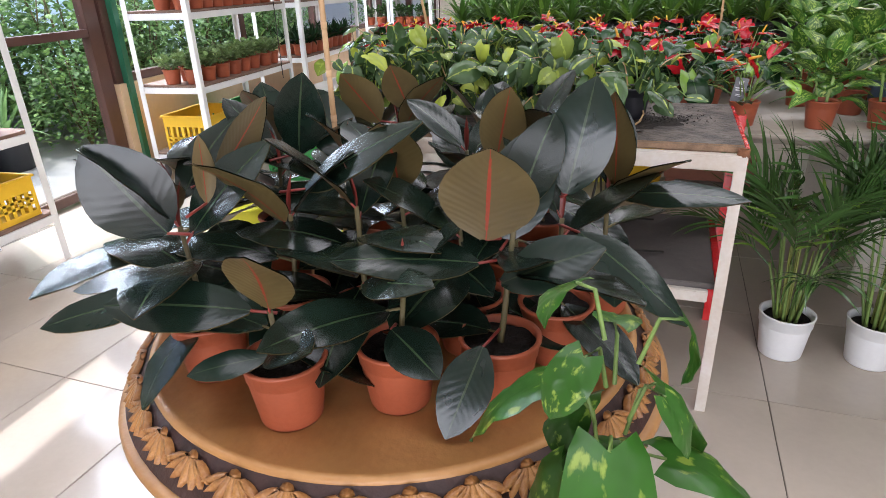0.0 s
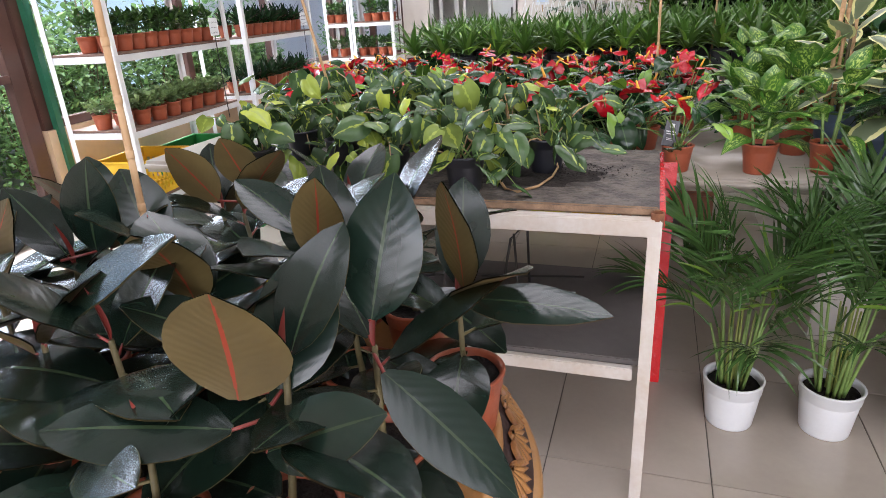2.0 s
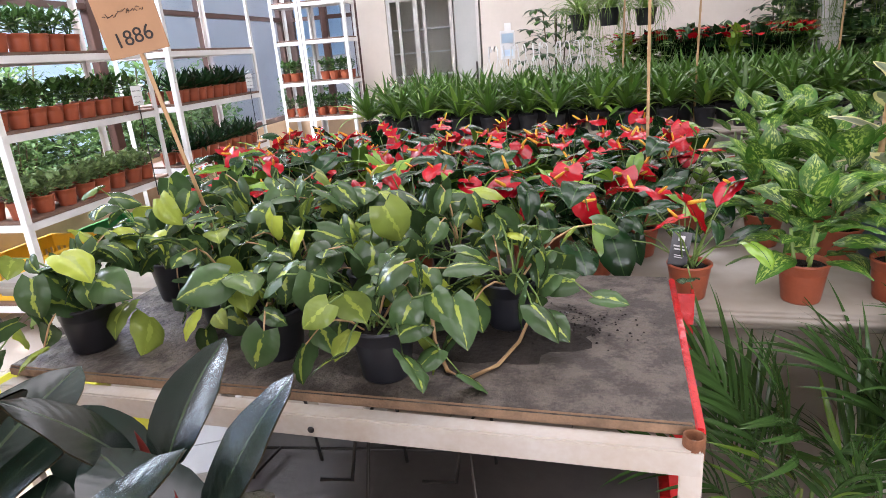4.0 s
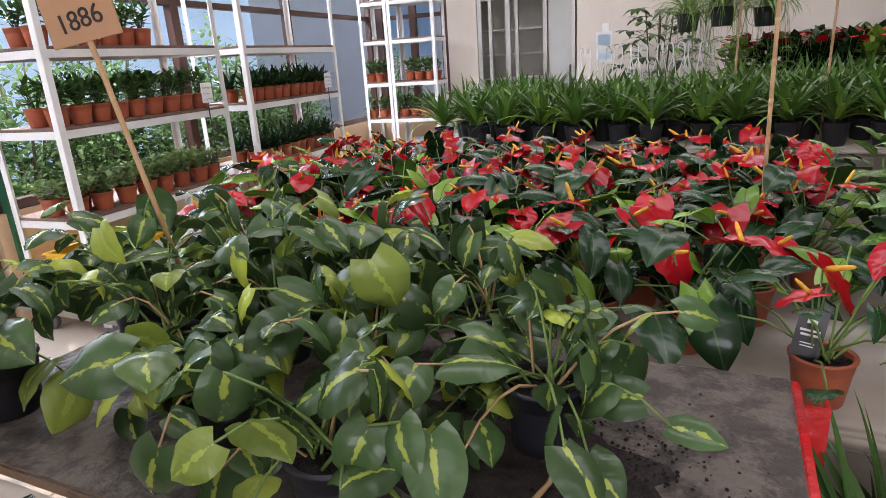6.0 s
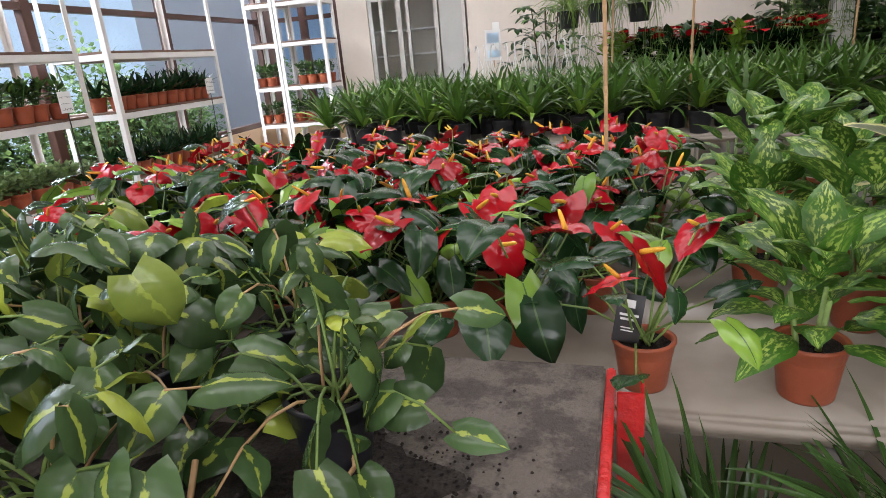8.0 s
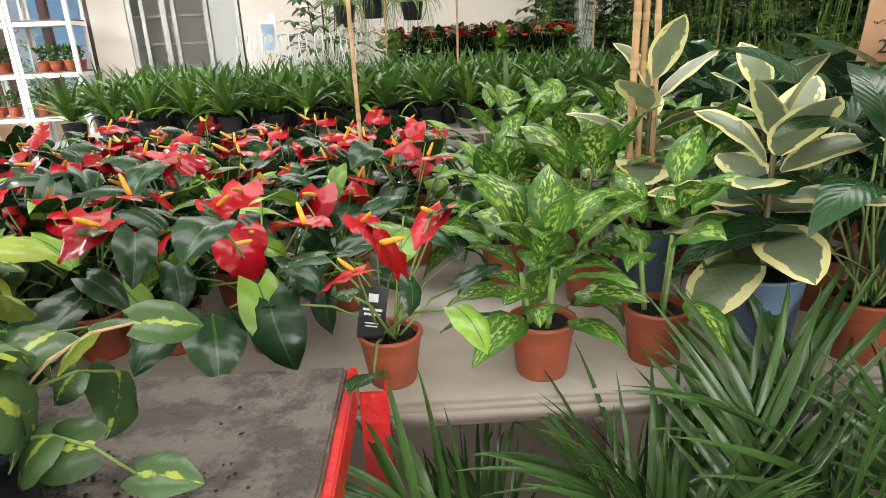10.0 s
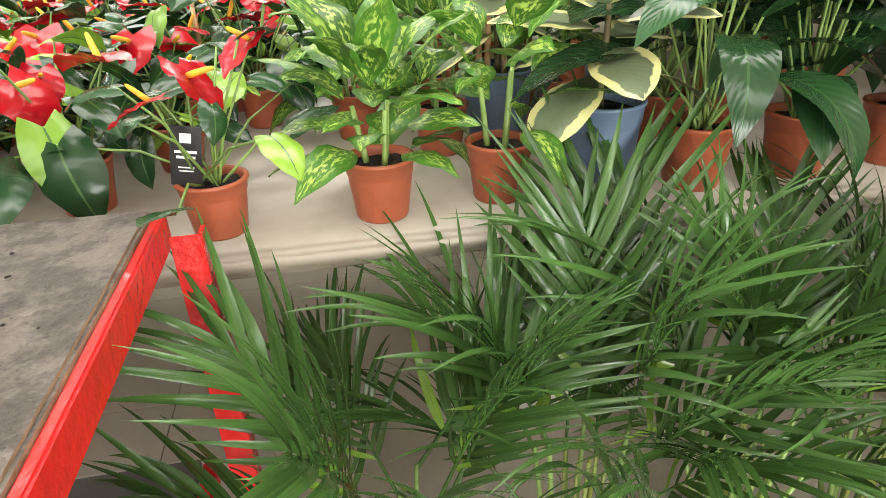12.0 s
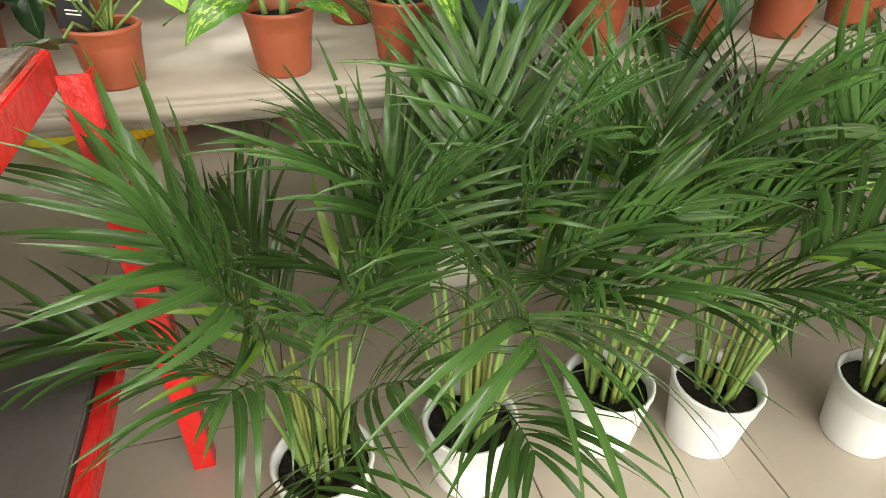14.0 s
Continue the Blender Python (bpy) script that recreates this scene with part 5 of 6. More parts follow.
# ---- crates, boxes, canes, signs ----
def crate(m, material, L=0.56, W=0.38, Hh=0.2, label="yellow plastic crate with perforated sides", filling=None):
    root = thing("plastic_crate", m, label, "crate")
    part_of("crate_floor", bevelled("crate_floor", [(0.006, 0.006, 0, W - 0.006, L - 0.006, 0.006)], material, 0.001), root)
    for a in range(4):
        along_y = a % 2 == 0
        ln = L if along_y else W
        boxes = []
        n = int(ln / 0.045)
        for i in range(n + 1):
            p = i * (ln - 0.02) / n
            boxes.append((p, 0.03, p + 0.02, Hh - 0.07))
        rows = [(0, 0.0, ln, 0.029), (0, Hh - 0.069, ln, Hh)]
        for z in (0.062, 0.094):
            rows.append((0.0215, z, ln - 0.0215, z + 0.012))
        out = []
        for p0, z0, p1, z1 in boxes + rows:
            if along_y:
                x0 = 0.0 if a == 0 else W - 0.005
                out.append((x0, p0, z0, x0 + 0.005, p1, z1))
            else:
                y0 = 0.0 if a == 1 else L - 0.005
                out.append((max(p0, 0.0055), y0, z0, min(p1, W - 0.0055), y0 + 0.005, z1))
        part_of("crate_side", bevelled("crate_side", out, material, 0), root)
    part_of("crate_rim", bevelled("crate_rim", [(-0.012, -0.012, Hh, 0.012, L + 0.012, Hh + 0.012), (W - 0.012, -0.012, Hh, W + 0.012, L + 0.012, Hh + 0.012), (0.0125, -0.012, Hh, W - 0.0125, 0.012, Hh + 0.012), (0.0125, L - 0.012, Hh, W - 0.0125, L + 0.012, Hh + 0.012)], material, 0.003), root)
    return root


def crumple(name, m, sx, sy, sz, material, label, category):
    bm = bmesh.new()
    bmesh.ops.create_icosphere(bm, subdivisions=4, radius=1.0)
    for v in bm.verts:
        k = 1 + 0.28 * noise.noise(v.co * 2.1 + Vector((sx * 9, 0, 0))) + 0.12 * noise.noise(v.co * 6.3)
        v.co = Vector((v.co.x * sx * k, v.co.y * sy * k, max(-0.85, v.co.z) * sz * k))
    lo = min(v.co.z for v in bm.verts)
    for v in bm.verts:
        v.co.z -= lo
    me = bpy.data.meshes.new(name)
    bm.to_mesh(me)
    bm.free()
    me.materials.append(material)
    me.polygons.foreach_set("use_smooth", [True] * len(me.polygons))
    ob = new(name, me)
    ob.matrix_world = m
    return tagged(ob, label, category)


crate(pose(-2.7, 4.26, 0.2145), M["yellow"], 0.5, 0.39, 0.25)
crate(pose(-2.72, 4.9, 0.2145), M["green_plastic"], label="green plastic crate with perforated sides")
crate(pose(-2.83, 2.22, 0.2745), M["yellow"], 0.6, 0.44)
crumple("plastic_bag", pose(-2.61, 2.52, 0.281), 0.16, 0.22, 0.17, M["dark_bag"], "crumpled black polythene bag in the yellow crate", "bag")
crate(pose(-1.95, 4.35, 0), M["green_plastic"], 0.6, 0.4, 0.26, "green plastic crate on the tiled floor")
crumple("plastic_bag", pose(-2.72, 9.2, 0.0005), 0.2, 0.13, 0.12, M["bag"], "crumpled clear plastic bag on the rack", "bag")
crumple("plastic_bag", pose(-2.28, 9.2, 0.2805), 0.16, 0.13, 0.1, M["bag"], "crumpled clear plastic bag on the rack", "bag")
for bx, wd in ((-2.6, 0.24), (-2.3, 0.2), (-2.06, 0.2)):
    box = tagged(new("cardboard_box", bevelled("cardboard_box", [(0, 0, 0, wd, 0.3, 0.28)], M["paper"], 0.004)), "white cardboard box under the rack", "box")
    box.matrix_world = pose(bx, 9.05, 0)
    part_of("printed_panel", bevelled("printed_panel", [(wd * 0.3, -0.002, 0.08, wd * 0.62, -0.0005, 0.2)], M["ink"], 0), box)


def pole(name, base, top, r, label, category="cane"):
    acc = Acc()
    d = Vector(top) - Vector(base)
    cane_pole(acc, base[0], base[1], base[2], top[2], (d.x, d.y), r)
    return tagged(new(name, acc.mesh(name, M["cane"])), label, category)


pole("bamboo_cane", (0.88, 3.58, 0.88), (0.87, 3.6, 2.3), 0.005, "tall bamboo cane standing among the anthuriums")
pole("bamboo_cane", (1.44, 3.26, 0.9), (1.455, 3.28, 2.2), 0.0075, "pair of bamboo canes tied to a rubber plant")
pole("bamboo_cane", (1.462, 3.265, 0.9), (1.475, 3.285, 2.2), 0.0065, "pair of bamboo canes tied to a rubber plant")
for x, y in ((1.5, 6.0), (1.1, 6.9), (2.6, 6.6), (3.4, 6.3)):
    pole("bamboo_cane", (x, y, 0.81), (x + 0.02, y + 0.02, 2.1), 0.007, "tall bamboo cane standing among green plants")
pole("bamboo_cane", (-0.15, 1.62, 0.79), (-0.2, 1.72, 1.9), 0.006, "bamboo cane in a rubber plant pot")


def text_mesh(words, size, material):
    cu = bpy.data.curves.new("writing", "FONT")
    cu.body, cu.size, cu.extrude, cu.align_x = words, size, 0.0006, "CENTER"
    ob = bpy.data.objects.new("writing", cu)
    scene.collection.objects.link(ob)
    me = bpy.data.meshes.new_from_object(ob.evaluated_get(bpy.context.evaluated_depsgraph_get()))
    bpy.data.objects.remove(ob)
    me.materials.clear()
    me.materials.append(material)
    return me


def bars(lines, material):
    """Unreadable handwriting as short strokes: rows of (x0, x1, z, height)."""
    acc = Acc()
    for x0, x1, z, hh in lines:
        x = x0
        while x < x1:
            w = R.uniform(0.004, 0.009)
            acc.tube([(x, 0, z + R.uniform(0, hh)), (x + w * 0.5, 0, z + R.uniform(0, hh)), (x + w, 0, z + R.uniform(0, hh))], 0.0009, 0.0009, 4)
            x += w * 0.9
    return acc.mesh("scrawl", material)


def stick_sign(m, w, hgt, drop, words, lean):
    root = thing("price_sign", m, "cardboard price sign with marker writing on a stick", "sign")
    part_of("card", bevelled("card", [(-w / 2, -0.002, 0, w / 2, 0.002, hgt)], M["card"], 0.0008), root)
    tx = part_of("number", text_mesh(words, hgt * 0.26, M["ink"]), root, pose(0, -0.003, hgt * 0.13, 90, -4, 0), "black marker number")
    part_of("scrawl", bars([(-w * 0.38, w * 0.3, hgt * 0.48, 0.012), (-w * 0.3, w * 0.35, hgt * 0.8, 0.02)], M["ink"]), root, pose(0, -0.003, 0))
    acc = Acc()
    acc.tube([(0.0, 0.004, hgt * 0.3), (0, 0.004, 0), (lean * 0.5, 0.006, -drop / 2), (lean, 0.01, -drop)], 0.0052, 0.0046, 8)
    part_of("stick", acc.mesh("stick", M["cane"]), root)
    return root


stick_sign(pose(-0.296, 2.68, 1.467, 0, -9, 12), 0.132, 0.17, 0.45, "1886", 0.015)
stick_sign(pose(2.05, 3.3, 1.24, 0, 4, -30), 0.13, 0.16, 0.4, "211", -0.01)


def tag_label(m, w, hgt):
    root = thing("plant_label", m, "black glossy plant label with white print", "label")
    part_of("card", bevelled("card", [(-w / 2, -0.0008, 0, w / 2, 0.0008, hgt)], M["black_label"], 0.0006), root)
    part_of("printed_mark", bevelled("printed_mark", [(-0.008, -0.0016, hgt * 0.72, 0.008, -0.001, hgt * 0.88)], M["paper"], 0.0002), root)
    for z, ww in ((0.55, 0.7), (0.46, 0.6), (0.3, 0.5), (0.24, 0.45)):
        part_of("printed_line", bevelled("printed_line", [(-w * ww / 2, -0.0016, hgt * z, w * ww / 2, -0.001, hgt * z + 0.004 * (1 if z > 0.4 else 0.5))], M["paper"], 0), root)


tag_label(B @ pose(0.018, 0.745, 0.868, -8, 8, -5), 0.045, 0.088)
for lx, ly, lz in ((-2.28, 5.35, 1.22), (-2.28, 7.0, 1.22)):
    lb = thing("price_label", pose(lx, ly, lz - 0.62, 0, 0, 70), "white paper price label on a thin stick", "label")
    part_of("card", bevelled("card", [(-0.04, -0.001, 0.62, 0.04, 0.001, 0.75)], M["paper"], 0.0005), lb)
    part_of("scrawl", bars([(-0.03, 0.03, 0.71, 0.012), (-0.03, 0.02, 0.675, 0.006), (-0.03, 0.03, 0.635, 0.016)], M["ink"]), lb, pose(0, -0.002, 0))
    acc = Acc()
    acc.tube([(0, 0.004, -0.02), (0, 0.004, 0.66)], 0.004, 0.004, 6)
    part_of("stick", acc.mesh("stick", M["wire"]), lb)


# ---- back of the room ----
def glazed_front():
    root = tagged(new("door_2"), "aluminium framed glass cabinet front with a grey door leaf", "door", kind="structure")
    for a, b in ((-1.585, -1.535), (-1.445, -1.405), (-1.235, -1.175), (-1.115, -1.075), (-0.775, -0.725), (-0.435, -0.395)):
        part_of("door_frame", bevelled("door_frame", [(a, BY + 0.02, 0, b, BY + 0.08, 2.1)], M["aluminium"], 0.003), root)
    for a, b in ((-1.535, -1.445), (-1.405, -1.235), (-1.175, -1.115), (-1.075, -0.775)):
        part_of("pane", bevelled("pane", [(a, BY + 0.045, 0.05, b, BY + 0.05, 2.04)], M["glass"], 0), root)
        part_of("door_rail", bevelled("door_rail", [(a, BY + 0.02, 2.045, b, BY + 0.08, 2.1), (a, BY + 0.02, 0.0, b, BY + 0.08, 0.045)], M["aluminium"], 0.002), root)
    leaf = part_of("door_leaf", bevelled("door_leaf", [(-0.709, BY + 0.035, 0.02, -0.421, BY + 0.065, 2.1)], M["panel_grey"], 0.003), root, label="flat grey door leaf")
    part_of("door_handle", bevelled("door_handle", [(-0.460, BY + 0.0, 1.0, -0.440, BY + 0.03, 1.25)], M["wire"], 0.004), leaf)
    part_of("door_handle", bevelled("door_handle", [(-0.750, BY - 0.02, 1.0, -0.725, BY + 0.015, 1.3)], M["aluminium"], 0.004), root)
    part_of("cabinet_shell", bevelled("cabinet_shell", [(-1.62, BY + 0.7, 0, -0.34, BY + 0.75, 2.2), (-1.67, BY + 0.2, 0, -1.62, BY + 0.75, 2.2), (-0.34, BY + 0.2, 0, -0.29, BY + 0.75, 2.2), (-1.62, BY + 0.2, 2.2, -0.34, BY + 0.75, 2.25), (-1.62, BY + 0.2, -0.05, -0.34, BY + 0.7, 0.0)], M["plaster"], 0), root)
    for z in (0.5, 0.8, 1.1, 1.4, 1.7):
        part_of("cabinet_shelf", bevelled("cabinet_shelf", [(-1.61, BY + 0.3, z, -0.35, BY + 0.69, z + 0.02)], M["white_steel"], 0), root)


glazed_front()
sock = structure("wall_socket", [(-0.08, BY - 0.02, 1.52, 0.0, BY - 0.001, 1.68)], M["white_plastic"], "white wall socket on the plaster", "socket", 0.004)
paper = tagged(new("paper_notice", bevelled("paper_notice", [(0, 0, 0, 0.16, 0.002, 0.3)], M["paper"], 0)), "white and blue paper notice on a stick", "notice")
paper.matrix_world = pose(-0.05, 8.6, 1.27)
for z0, z1 in ((0.03, 0.1), (0.17, 0.27)):
    part_of("printed_block", bevelled("printed_block", [(0.02, -0.002, z0, 0.14, -0.001, z1)], M["blue_sheet"], 0), paper)
part_of("stick", bevelled("stick", [(0.075, 0.003, -0.53, 0.085, 0.01, 0.25)], M["cane"], 0.001), paper)
structure("column", [(3.09, 8.3, 0.0, 3.25, 8.46, CEIL)], M["white_steel"], "white painted square column", "column", 0.006)

black_pot, black_soil = pot_mesh(0.07, 0.13, M["black_pot"]), soil_mesh(0.064, 0.11)
dracs = [small_kind("dracaena", "bushy green dracaena in a black pot", "dracaena", "dracaenas on the stone table", strap_mesh(30, 0.33, 0.038, M["drac"], 66, 0.0, 0.02), 0.14, black_pot, black_soil) for _ in range(5)]
for r in range(8):
    for c in range(22):
        u, v = -2.02 + c * 0.245 + (0.12 if r % 2 else 0), 3.72 + r * 0.225
        if r > 4 and -1.42 < u < -0.25:
            continue
        set_out(dracs, at(u + R.uniform(-0.03, 0.03), v + R.uniform(-0.03, 0.03), 0.8005, R.uniform(0, 360)))
spid = [small_kind("spider_plant", "pale spider plant in a black pot with a white hanger", "spider plant", "spider plants with hangers", strap_mesh(44, 0.26, 0.011, M["spider"], 95, 0.0, 0.03), 0.13, black_pot, black_soil) for _ in range(2)]
acc = Acc()
for k in range(3):
    a = 6.2832 * k / 3
    acc.tube([(math.cos(a) * 0.07, math.sin(a) * 0.07, 0.12), (math.cos(a) * 0.03, math.sin(a) * 0.03, 0.42), (0, 0, 0.52)], 0.003, 0.003, 5)
acc.tube([(0, 0, 0.52), (0, 0, 0.58), (0.012, 0, 0.61), (0.035, 0, 0.615), (0.05, 0, 0.59), (0.048, 0, 0.565)], 0.006, 0.006, 6)
hanger = acc.mesh("hanger", M["white_plastic"])
for s in spid:
    part_of("hanger", hanger, s, label="white plastic pot hanger with hook")
for r in range(3):
    for c in range(5):
        set_out(spid, at(-1.28 + c * 0.2 + (0.1 if r % 2 else 0), 4.93 + r * 0.21, 0.8005, R.uniform(0, 360)))

# big leaves and tall anthuriums on the raised table
broads = [small_kind("broad_leaf_plant", "broad dark-leaved pot plant in a black pot", "pot plant", "broad-leaved plants at the back", sprig_mesh(6, 0.2, 0.12, 0.34, 0.2, "heart", M["broad"], 45, 6), 0.1, black_pot, black_soil) for _ in range(3)]
flor = [small_kind("tall_anthurium", "tall red anthurium in a black pot", "anthurium", "tall anthuriums at the back", sprig_mesh(5, 0.15, 0.1, 0.34, 0.16, "heart", M["anth"], 45, 6), 0.1, black_pot, black_soil) for _ in range(2)]
for f in flor:
    acc = Acc()
    for i in range(8):
        a = i * 2.4
        p = Vector((math.cos(a) * 0.11, math.sin(a) * 0.11, 0.46 + R.uniform(-0.06, 0.06)))
        acc.tube([(0, 0, 0.1), tuple(p)], 0.003, 0.002, 5)
        leaf_into(acc, 0.1, 0.09, "heart", bend=25, fold=14, nv=5, nu=2, lobe=0.2, m=aim(p.x, p.y, p.z, i * 137, R.uniform(-10, 40)), slot=1)
    part_of("flower_head", acc.mesh("flower_head", M["green_stem"], M["spathe"]), f, label="glossy red flowers on stalks")
for c in range(9):
    for r in range(2):
        set_out(flor, at(-0.1 + c * 0.2 + R.uniform(-0.05, 0.05), 5.95 + r * 0.25, 0.9205, R.uniform(0, 360)))
for c in range(15):
    for r in range(4):
        u = 0.4 + c * 0.31 + R.uniform(-0.06, 0.06)
        v = 5.9 + r * 0.3
        if r < 2 and u < 2.2:
            continue
        set_out(broads, at(u, v, 0.9205, R.uniform(0, 360)))
for c in range(9):
    for r in range(5):
        set_out(broads, at(3.1 + c * 0.16 + R.uniform(-0.08, 0.08), 1.0 + r * 0.34, 0.7805, R.uniform(0, 360)))


def aralia(m, tall, n, L):
    root = potted("umbrella_tree", "tall dark umbrella tree in a black pot", "tree", "", pot_mesh(0.15, 0.3, M["black_pot"]), soil_mesh(0.13, 0.26))
    acc = Acc()
    for k in range(4):
        a = k * 1.6
        acc.tube([(0, 0, 0.25), (math.cos(a) * 0.06, math.sin(a) * 0.06, tall * 0.5), (math.cos(a) * 0.14, math.sin(a) * 0.14, tall)], 0.013, 0.006, 7)
    part_of("trunk", acc.mesh("trunk", M["twig"]), root)
    acc = Acc()
    for i in range(n):
        f = (i + 0.5) / n
        az, a = i * 137.5, radians(i * 137.5)
        c = Vector((math.cos(a) * (0.15 + 0.22 * (1 - f) + R.uniform(0, 0.1)), math.sin(a) * (0.15 + 0.22 * (1 - f) + R.uniform(0, 0.1)), tall * (0.62 + 0.4 * f)))
        acc.tube([(c.x * 0.3, c.y * 0.3, c.z - 0.08), tuple(c)], 0.003, 0.002, 5)
        for k in range(7):
            leaf_into(acc, L * R.uniform(0.8, 1.1), L * 0.34, "lance", bend=50, fold=12, nv=5, nu=2, m=aim(c.x, c.y, c.z, az + k * 51, 10 + R.uniform(-15, 15)))
    part_of("crown", acc.mesh("crown", M["broad"]), root)
    root.matrix_world = m


aralia(pose(0.55, 9.05, 0), 1.75, 26, 0.2)
aralia(pose(3.0, 9.1, 0), 1.7, 22, 0.2)
aralia(pose(4.4, 9.0, 0), 1.8, 24, 0.22)


def hanging_pot(x, y, z, n, L, flowers=False):
    root = thing("hanging_spider_plant", pose(x, y, z), "hanging spider plant trailing from a black pot", "hanging plant", "hanging pots")
    part_of("pot", pot_mesh(0.1, 0.15, M["black_pot"]), root)
    part_of("soil", soil_mesh(0.09, 0.13), root)
    part_of("foliage", strap_mesh(n, L, 0.018, M["spider"], 150, 0.14, 0.04), root)
    acc = Acc()
    for i in range(34):
        a = R.uniform(0, 6.28)
        r0, ln = 0.1 + R.uniform(0, 0.12), R.uniform(0.2, 0.5)
        acc.tube([(math.cos(a) * 0.05, math.sin(a) * 0.05, 0.14), (math.cos(a) * r0, math.sin(a) * r0, 0.17), (math.cos(a) * (r0 + 0.06), math.sin(a) * (r0 + 0.06), 0.14 - ln)], 0.0025, 0.0014, 4)
        c = Vector((math.cos(a) * (r0 + 0.06), math.sin(a) * (r0 + 0.06), 0.14 - ln))
        for k in range(6):
            leaf_into(acc, 0.09, 0.009, "strap", bend=90, fold=20, nv=4, nu=2, m=aim(c.x, c.y, c.z, k * 60, 15))
    part_of("trailing_runner", acc.mesh("trailing_runner", M["spider"]), root)
    acc = Acc()
    for k in range(3):
        a = k * 2.094
        acc.tube([(math.cos(a) * 0.1, math.sin(a) * 0.1, 0.15), (0, 0, 0.5)], 0.002, 0.002, 5)
    acc.tube([(0, 0, 0.5), (0, 0, CEIL - z)], 0.0025, 0.0025, 5)
    part_of("hanger", acc.mesh("hanger", M["white_plastic"]), root)
    if flowers:
        acc = Acc()
        for i in range(24):
            c = Vector((R.gauss(0, 0.17), R.gauss(0, 0.17), R.uniform(-0.3, 0.25)))
            for k in range(5):
                leaf_into(acc, 0.025, 0.014, "ellipse", bend=20, fold=5, nv=3, nu=2, m=aim(c.x, c.y, c.z, k * 72, 20))
        part_of("blossom", acc.mesh("blossom", M["petal"]), root)


for x, y, z, fl in ((0.8, 8.1, 1.5, False), (1.05, 7.7, 1.52, False), (1.4, 7.9, 1.5, False), (2.62, 7.4, 1.66, False), (3.0, 7.2, 1.6, True), (3.4, 6.9, 1.58, True), (2.95, 6.2, 1.5, True), (3.5, 6.2, 1.5, False), (3.1, 5.5, 1.46, False), (3.7, 5.4, 1.48, True), (3.3, 4.8, 1.46, False), (3.9, 4.7, 1.46, False), (4.2, 5.6, 1.5, True), (4.2, 6.6, 1.55, False)):
    hanging_pot(x, y, z, 85, 0.44, fl)

tall = [small_kind("leafy_pot_plant", "tall leafy green pot plant in a black pot", "pot plant", "tall leafy plants at the back", sprig_mesh(14, 0.15, 0.085, 0.85, 0.3, "lance", M["broad"], 40, 7), 0.1, black_pot, black_soil) for _ in range(3)]
for c in range(11):
    for r in range(2):
        set_out(tall, at(1.6 + c * 0.32 + R.uniform(-0.1, 0.1), 6.45 + r * 0.35, 0.9205, R.uniform(0, 360)))
for c in range(4):
    for r in range(5):
        set_out(tall, at(3.3 + c * 0.34 + R.uniform(-0.1, 0.1), 3.8 + r * 0.35, 0.8005, R.uniform(0, 360)))

# ---- outside the windows ----
gr = structure("ground", [(-300, -300, -0.35, 300, 300, -0.16)], M["paving"], "pale sunlit paving outside", "ground")
structure("pavement", [(-9, -4, -0.159, WX - 0.21, 14, -0.02)], M["paving"], "pale sunlit paving beside the windows", "pavement")
structure("neighbour_wall", [(-9.2, 5.0, -0.15, -9.0, 16, 5.5)], M["blue_sheet"], "pale blue sheeting wall outside the windows", "wall")
structure("neighbour_house", [(-9, 15.5, -0.15, 6, 15.8, 7)], M["render_pale"], "pale rendered house wall outside", "wall")
nh = structure("neighbour_window", [(-5.4, 15.42, 1.5, -4.2, 15.49, 3.2)], M["blue_sheet"], "blue-grey window of the neighbouring house", "window")


def shrub(m, n, wide, tall, L, W, shape, material, label):
    acc = Acc()
    for i in range(n):
        a, q = R.uniform(0, 6.28), R.random() ** 0.5
        h = R.uniform(0.1, 1.0)
        c = Vector((math.cos(a) * wide * q * (1.1 - 0.45 * h), math.sin(a) * wide * q * (1.1 - 0.45 * h), tall * h * (1.05 - 0.35 * q) * R.uniform(0.85, 1.1)))
        leaf_into(acc, L * R.uniform(0.7, 1.3), W * R.uniform(0.8, 1.2), shape, bend=R.uniform(10, 60), fold=14, nv=3, nu=2, m=aim(c.x, c.y, c.z, math.degrees(a) + R.uniform(-70, 70), R.uniform(-30, 60)))
    root = thing("garden_shrub", m, label, "shrub", "garden shrubs")
    part_of("crown", acc.mesh("crown", material), root)
    acc = Acc()
    for k in range(5):
        a = k * 1.26
        acc.tube([(0, 0, 0), (math.cos(a) * wide * 0.3, math.sin(a) * wide * 0.3, tall * 0.45), (math.cos(a) * wide * 0.5, math.sin(a) * wide * 0.5, tall * 0.85)], 0.02, 0.006, 6)
    part_of("trunk", acc.mesh("trunk", M["twig"]), root)
    return root


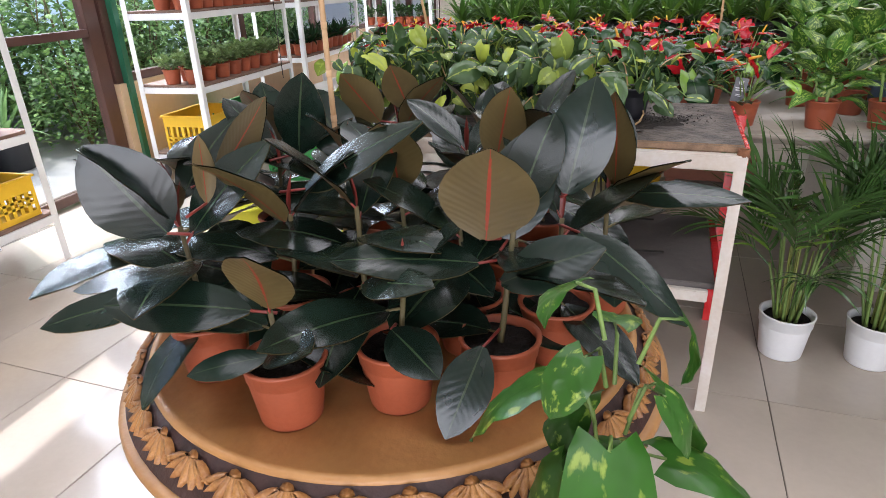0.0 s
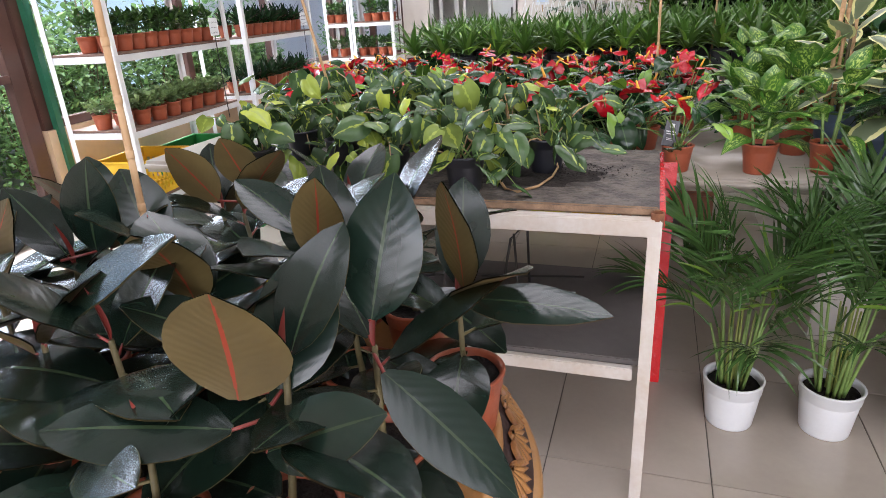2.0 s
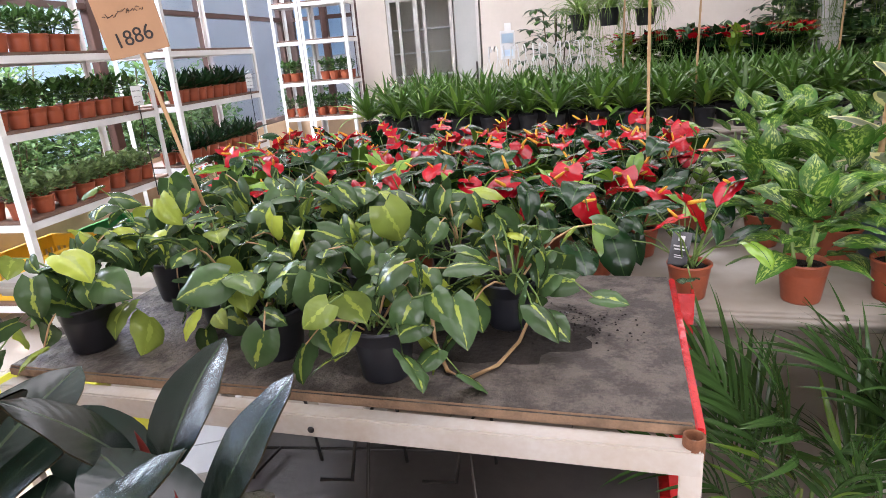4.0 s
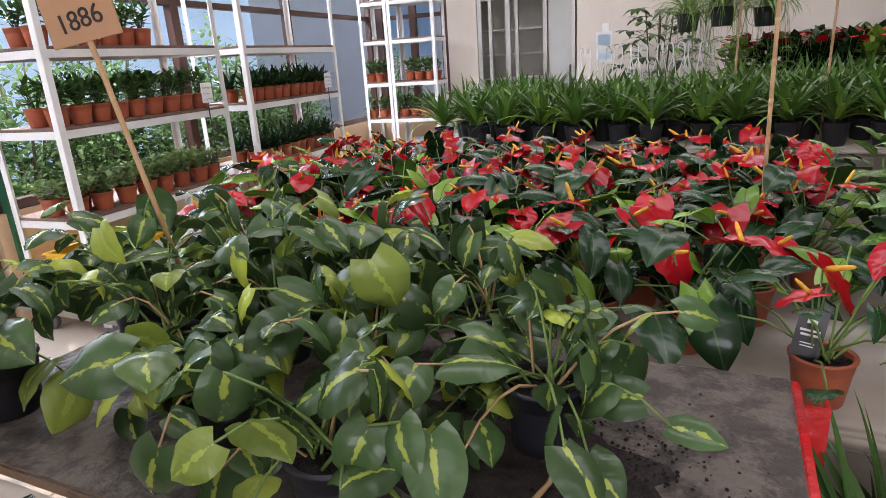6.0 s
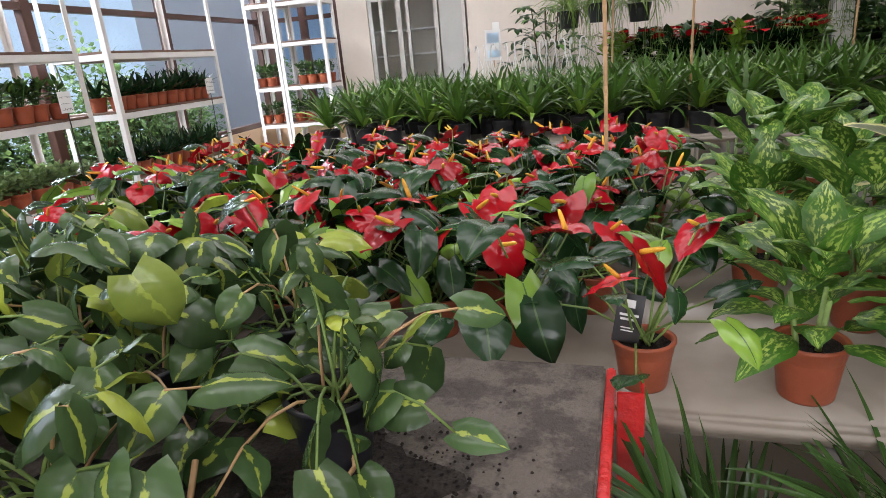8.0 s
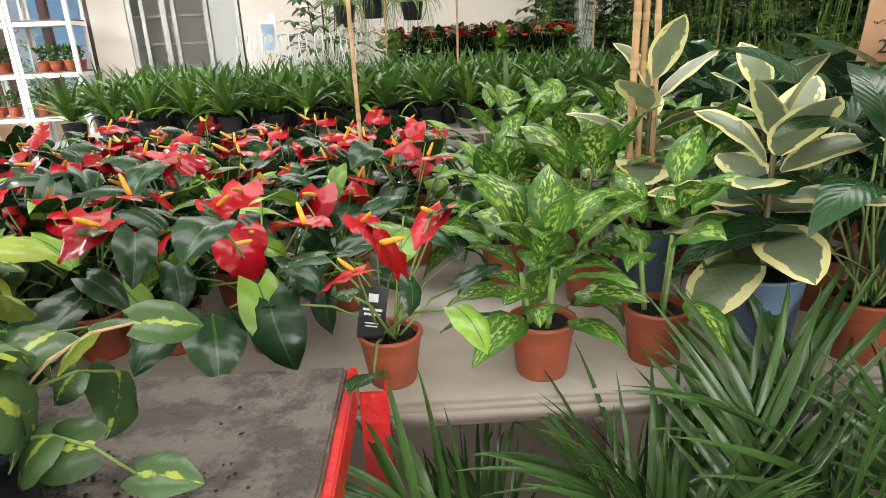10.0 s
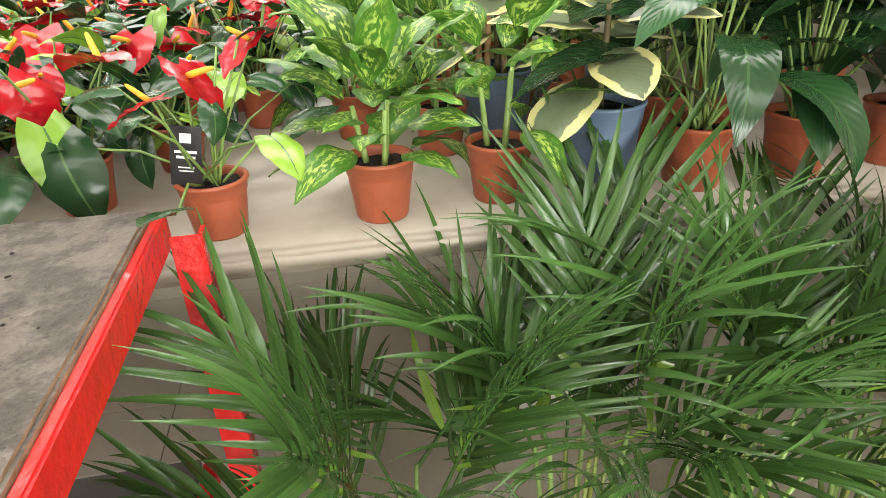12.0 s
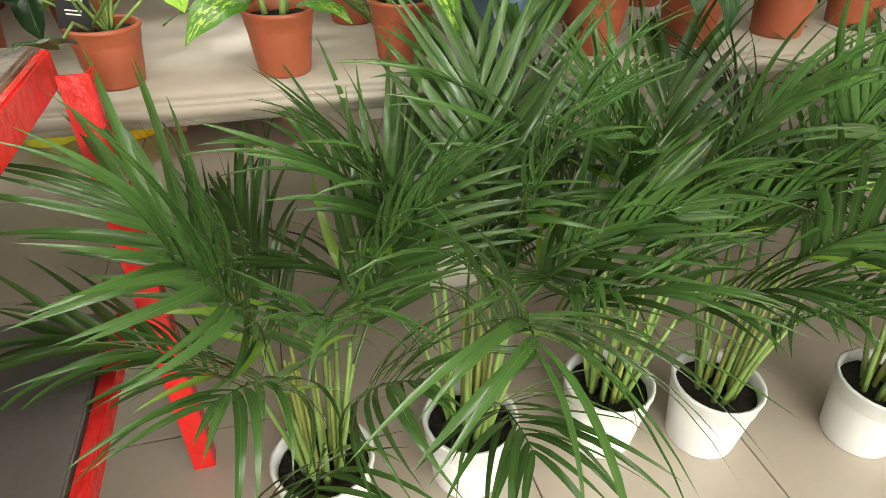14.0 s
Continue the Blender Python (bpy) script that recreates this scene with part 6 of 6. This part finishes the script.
sh = [shrub(pose(-5.6, 3.4, -0.02), 1500, 0.75, 1.9, 0.1, 0.05, "lance", M["garden"], "leafy green garden shrub outside the windows"),
      shrub(pose(-5.3, 5.6, -0.02), 1500, 0.8, 1.5, 0.09, 0.06, "ellipse", M["garden"], "leafy green garden shrub outside the windows")]
for x, y, s in ((-6.2, 1.8, 1.2), (-6.5, 4.5, 1.25), (-5.2, 7.0, 0.9), (-6.3, 8.2, 1.1), (-5.0, 9.2, 0.85), (-6.8, 6.4, 1.3), (-6.0, 0.4, 1.1), (-5.2, 11.0, 0.9), (-7.5, 2.8, 1.5), (-7.7, 0.2, 1.5), (-7.6, 5.2, 1.4), (-4.0, 12.5, 0.9), (-2.6, 12.4, 0.8), (-4.3, 5.2, 0.62), (-4.4, 6.2, 0.7), (-4.3, 7.1, 0.6), (-4.5, 8.0, 0.72), (-4.4, 8.9, 0.66), (-4.6, 10.0, 0.8), (-4.7, 5.7, 1.0), (-4.8, 6.7, 1.05), (-4.75, 7.6, 1.0), (-4.8, 8.5, 1.1), (-4.9, 9.5, 1.1), (-5.4, 4.6, 1.1), (-5.6, 2.6, 1.2)):
    c = copy_thing(R.choice(sh), pose(x, y, -0.02, 0, 0, R.uniform(0, 360)) @ Matrix.Diagonal((s, s, s, 1)))
yuc_pot = pot_mesh(0.16, 0.28, M["black_pot"], 0.9)
for x, y in ((-4.3, 4.35), (-4.35, 4.0), (-4.5, 3.55), (-4.4, 3.1), (-4.8, 2.6), (-4.9, 4.3), (-4.95, 3.8)):
    yp = thing("potted_yucca", pose(x, y, -0.0195), "spiky green yucca in a black nursery pot", "yucca", "yuccas outside the door")
    part_of("pot", yuc_pot, yp)
    part_of("soil", soil_mesh(0.145, 0.25), yp)
    part_of("foliage", strap_mesh(20, 0.5, 0.05, M["garden"], 40, 0.26, 0.03), yp)

# ---- planters and basins on the floor ----
def basin(name, m, r, h, material, label, category, taper=0.72, band=None):
    root = thing(name, m, label, category)
    acc = Acc()
    rb = r * taper
    acc.lathe([(0.0, 0.004), (rb - 0.01, 0.004), (rb, 0.0), (rb + 0.004, 0.008), (rb + (r - rb) * 0.55, h * 0.5), (r, h - 0.012), (r + 0.012, h - 0.008), (r + 0.013, h), (r - 0.004, h + 0.001), (rb + (r - rb) * 0.5, h * 0.52), (rb - 0.006, 0.014), (0.0, 0.014)], 40)
    part_of("bowl", acc.mesh("bowl", material), root)
    if band:
        acc = Acc()
        acc.lathe([(r + 0.0145, h - 0.012), (r + 0.017, h - 0.008), (r + 0.017, h - 0.001), (r + 0.0145, h + 0.003)], 40)
        part_of("rim_band", acc.mesh("rim_band", band), root, label="green rim of the basin")
    return root


basin("plastic_basin", pose(-1.62, 3.45, 0), 0.25, 0.19, M["lime"], "lime yellow plastic basin standing on the tiles", "basin")
basin("plastic_basin", pose(-1.0, 3.16, 0), 0.2, 0.17, M["lime"], "small lime yellow plastic basin near the bench", "basin")
basin("plastic_basin", pose(0.36, 4.74, 0), 0.13, 0.2, M["lime"], "lime green round planter under the stone table", "planter", 0.85)
basin("plastic_basin", pose(0.66, 4.74, 0), 0.18, 0.2, M["yellow"], "yellow planter with a green rim under the stone table", "planter", 0.8, M["green_plastic"])
tp = thing("planter_box", pose(1.1, 4.72, 0, 0, 0, -5.3), "red-brown plastic planter box on four feet", "planter")
part_of("box_body", bevelled("box_body", [(-0.27, -0.13, 0.05, 0.27, 0.13, 0.2)], M["red_brown"], 0.012), tp)
part_of("rim", bevelled("rim", [(-0.285, -0.145, 0.2, 0.285, 0.145, 0.222)], M["red_brown"], 0.006), tp)
for fx in (-0.23, 0.23):
    for fy in (-0.09, 0.09):
        part_of("foot", bevelled("foot", [(fx - 0.03, fy - 0.03, 0, fx + 0.03, fy + 0.03, 0.052)], M["red_brown"], 0.005), tp)
fd = thing("floor_drain", pose(-2.5, 3.45, 0.0005), "round grey metal drain cover in the tiled floor", "drain")
acc = Acc()
acc.lathe([(0.045, 0.0), (0.075, 0.0), (0.073, 0.004), (0.047, 0.004), (0.045, 0.0)], 32)
part_of("ring", acc.mesh("ring", M["panel_grey"]), fd)
for k in range(5):
    part_of("bar", bevelled("bar", [(-0.042, -0.034 + k * 0.016, 0.0, 0.042, -0.03 + k * 0.016, 0.003)], M["panel_grey"], 0.0008), fd)
wb = thing("paper_carton", at(-1.15, 0.36, 0.4505, 28), "flat white card carton lying on the bench shelf", "carton")
part_of("carton_body", bevelled("carton_body", [(-0.1, -0.13, 0, 0.1, 0.13, 0.035)], M["paper"], 0.003), wb)
part_of("lid_seam", bevelled("lid_seam", [(-0.1, -0.002, 0.0352, 0.1, 0.002, 0.0364)], M["panel_grey"], 0.0004), wb)

# ---- floor tiles ----
TU, TV = 0.489, 0.6
tile_me = bevelled("tile", [(0.0015, 0.0015, -0.0055, TU - 0.0015, TV - 0.0015, 0.0)], M["tile"], 0.0012)
tile_origin = B.inverted() @ Vector((0.996, 2.306, 0))
floor = bpy.data.objects["floor"]
near, far = [], []
for i in range(-9, 13):
    for j in range(-10, 14):
        m = B @ pose(tile_origin.x + i * TU, tile_origin.y + j * TV, 0)
        c = m @ Vector((TU / 2, TV / 2, 0))
        if WX - 0.1 < c.x < EX and FY < c.y < BY:
            (near if -3.2 < c.x < 3.2 and -0.3 < c.y < 8.5 else far).append(m)
for m in near:
    t = part_of("tile", tile_me, floor)
    t.matrix_world = m
acc = Acc()
for m in far:
    b = len(acc.v)
    acc.box(0.0015, 0.0015, -0.0055, TU - 0.0015, TV - 0.0015, 0.0)
    for p in acc.v[b:]:
        p.xyz = m @ p
rest = part_of("tile_field", acc.mesh("tile_field", M["tile"], smooth=False), floor)
rest["kind"] = "stuff"
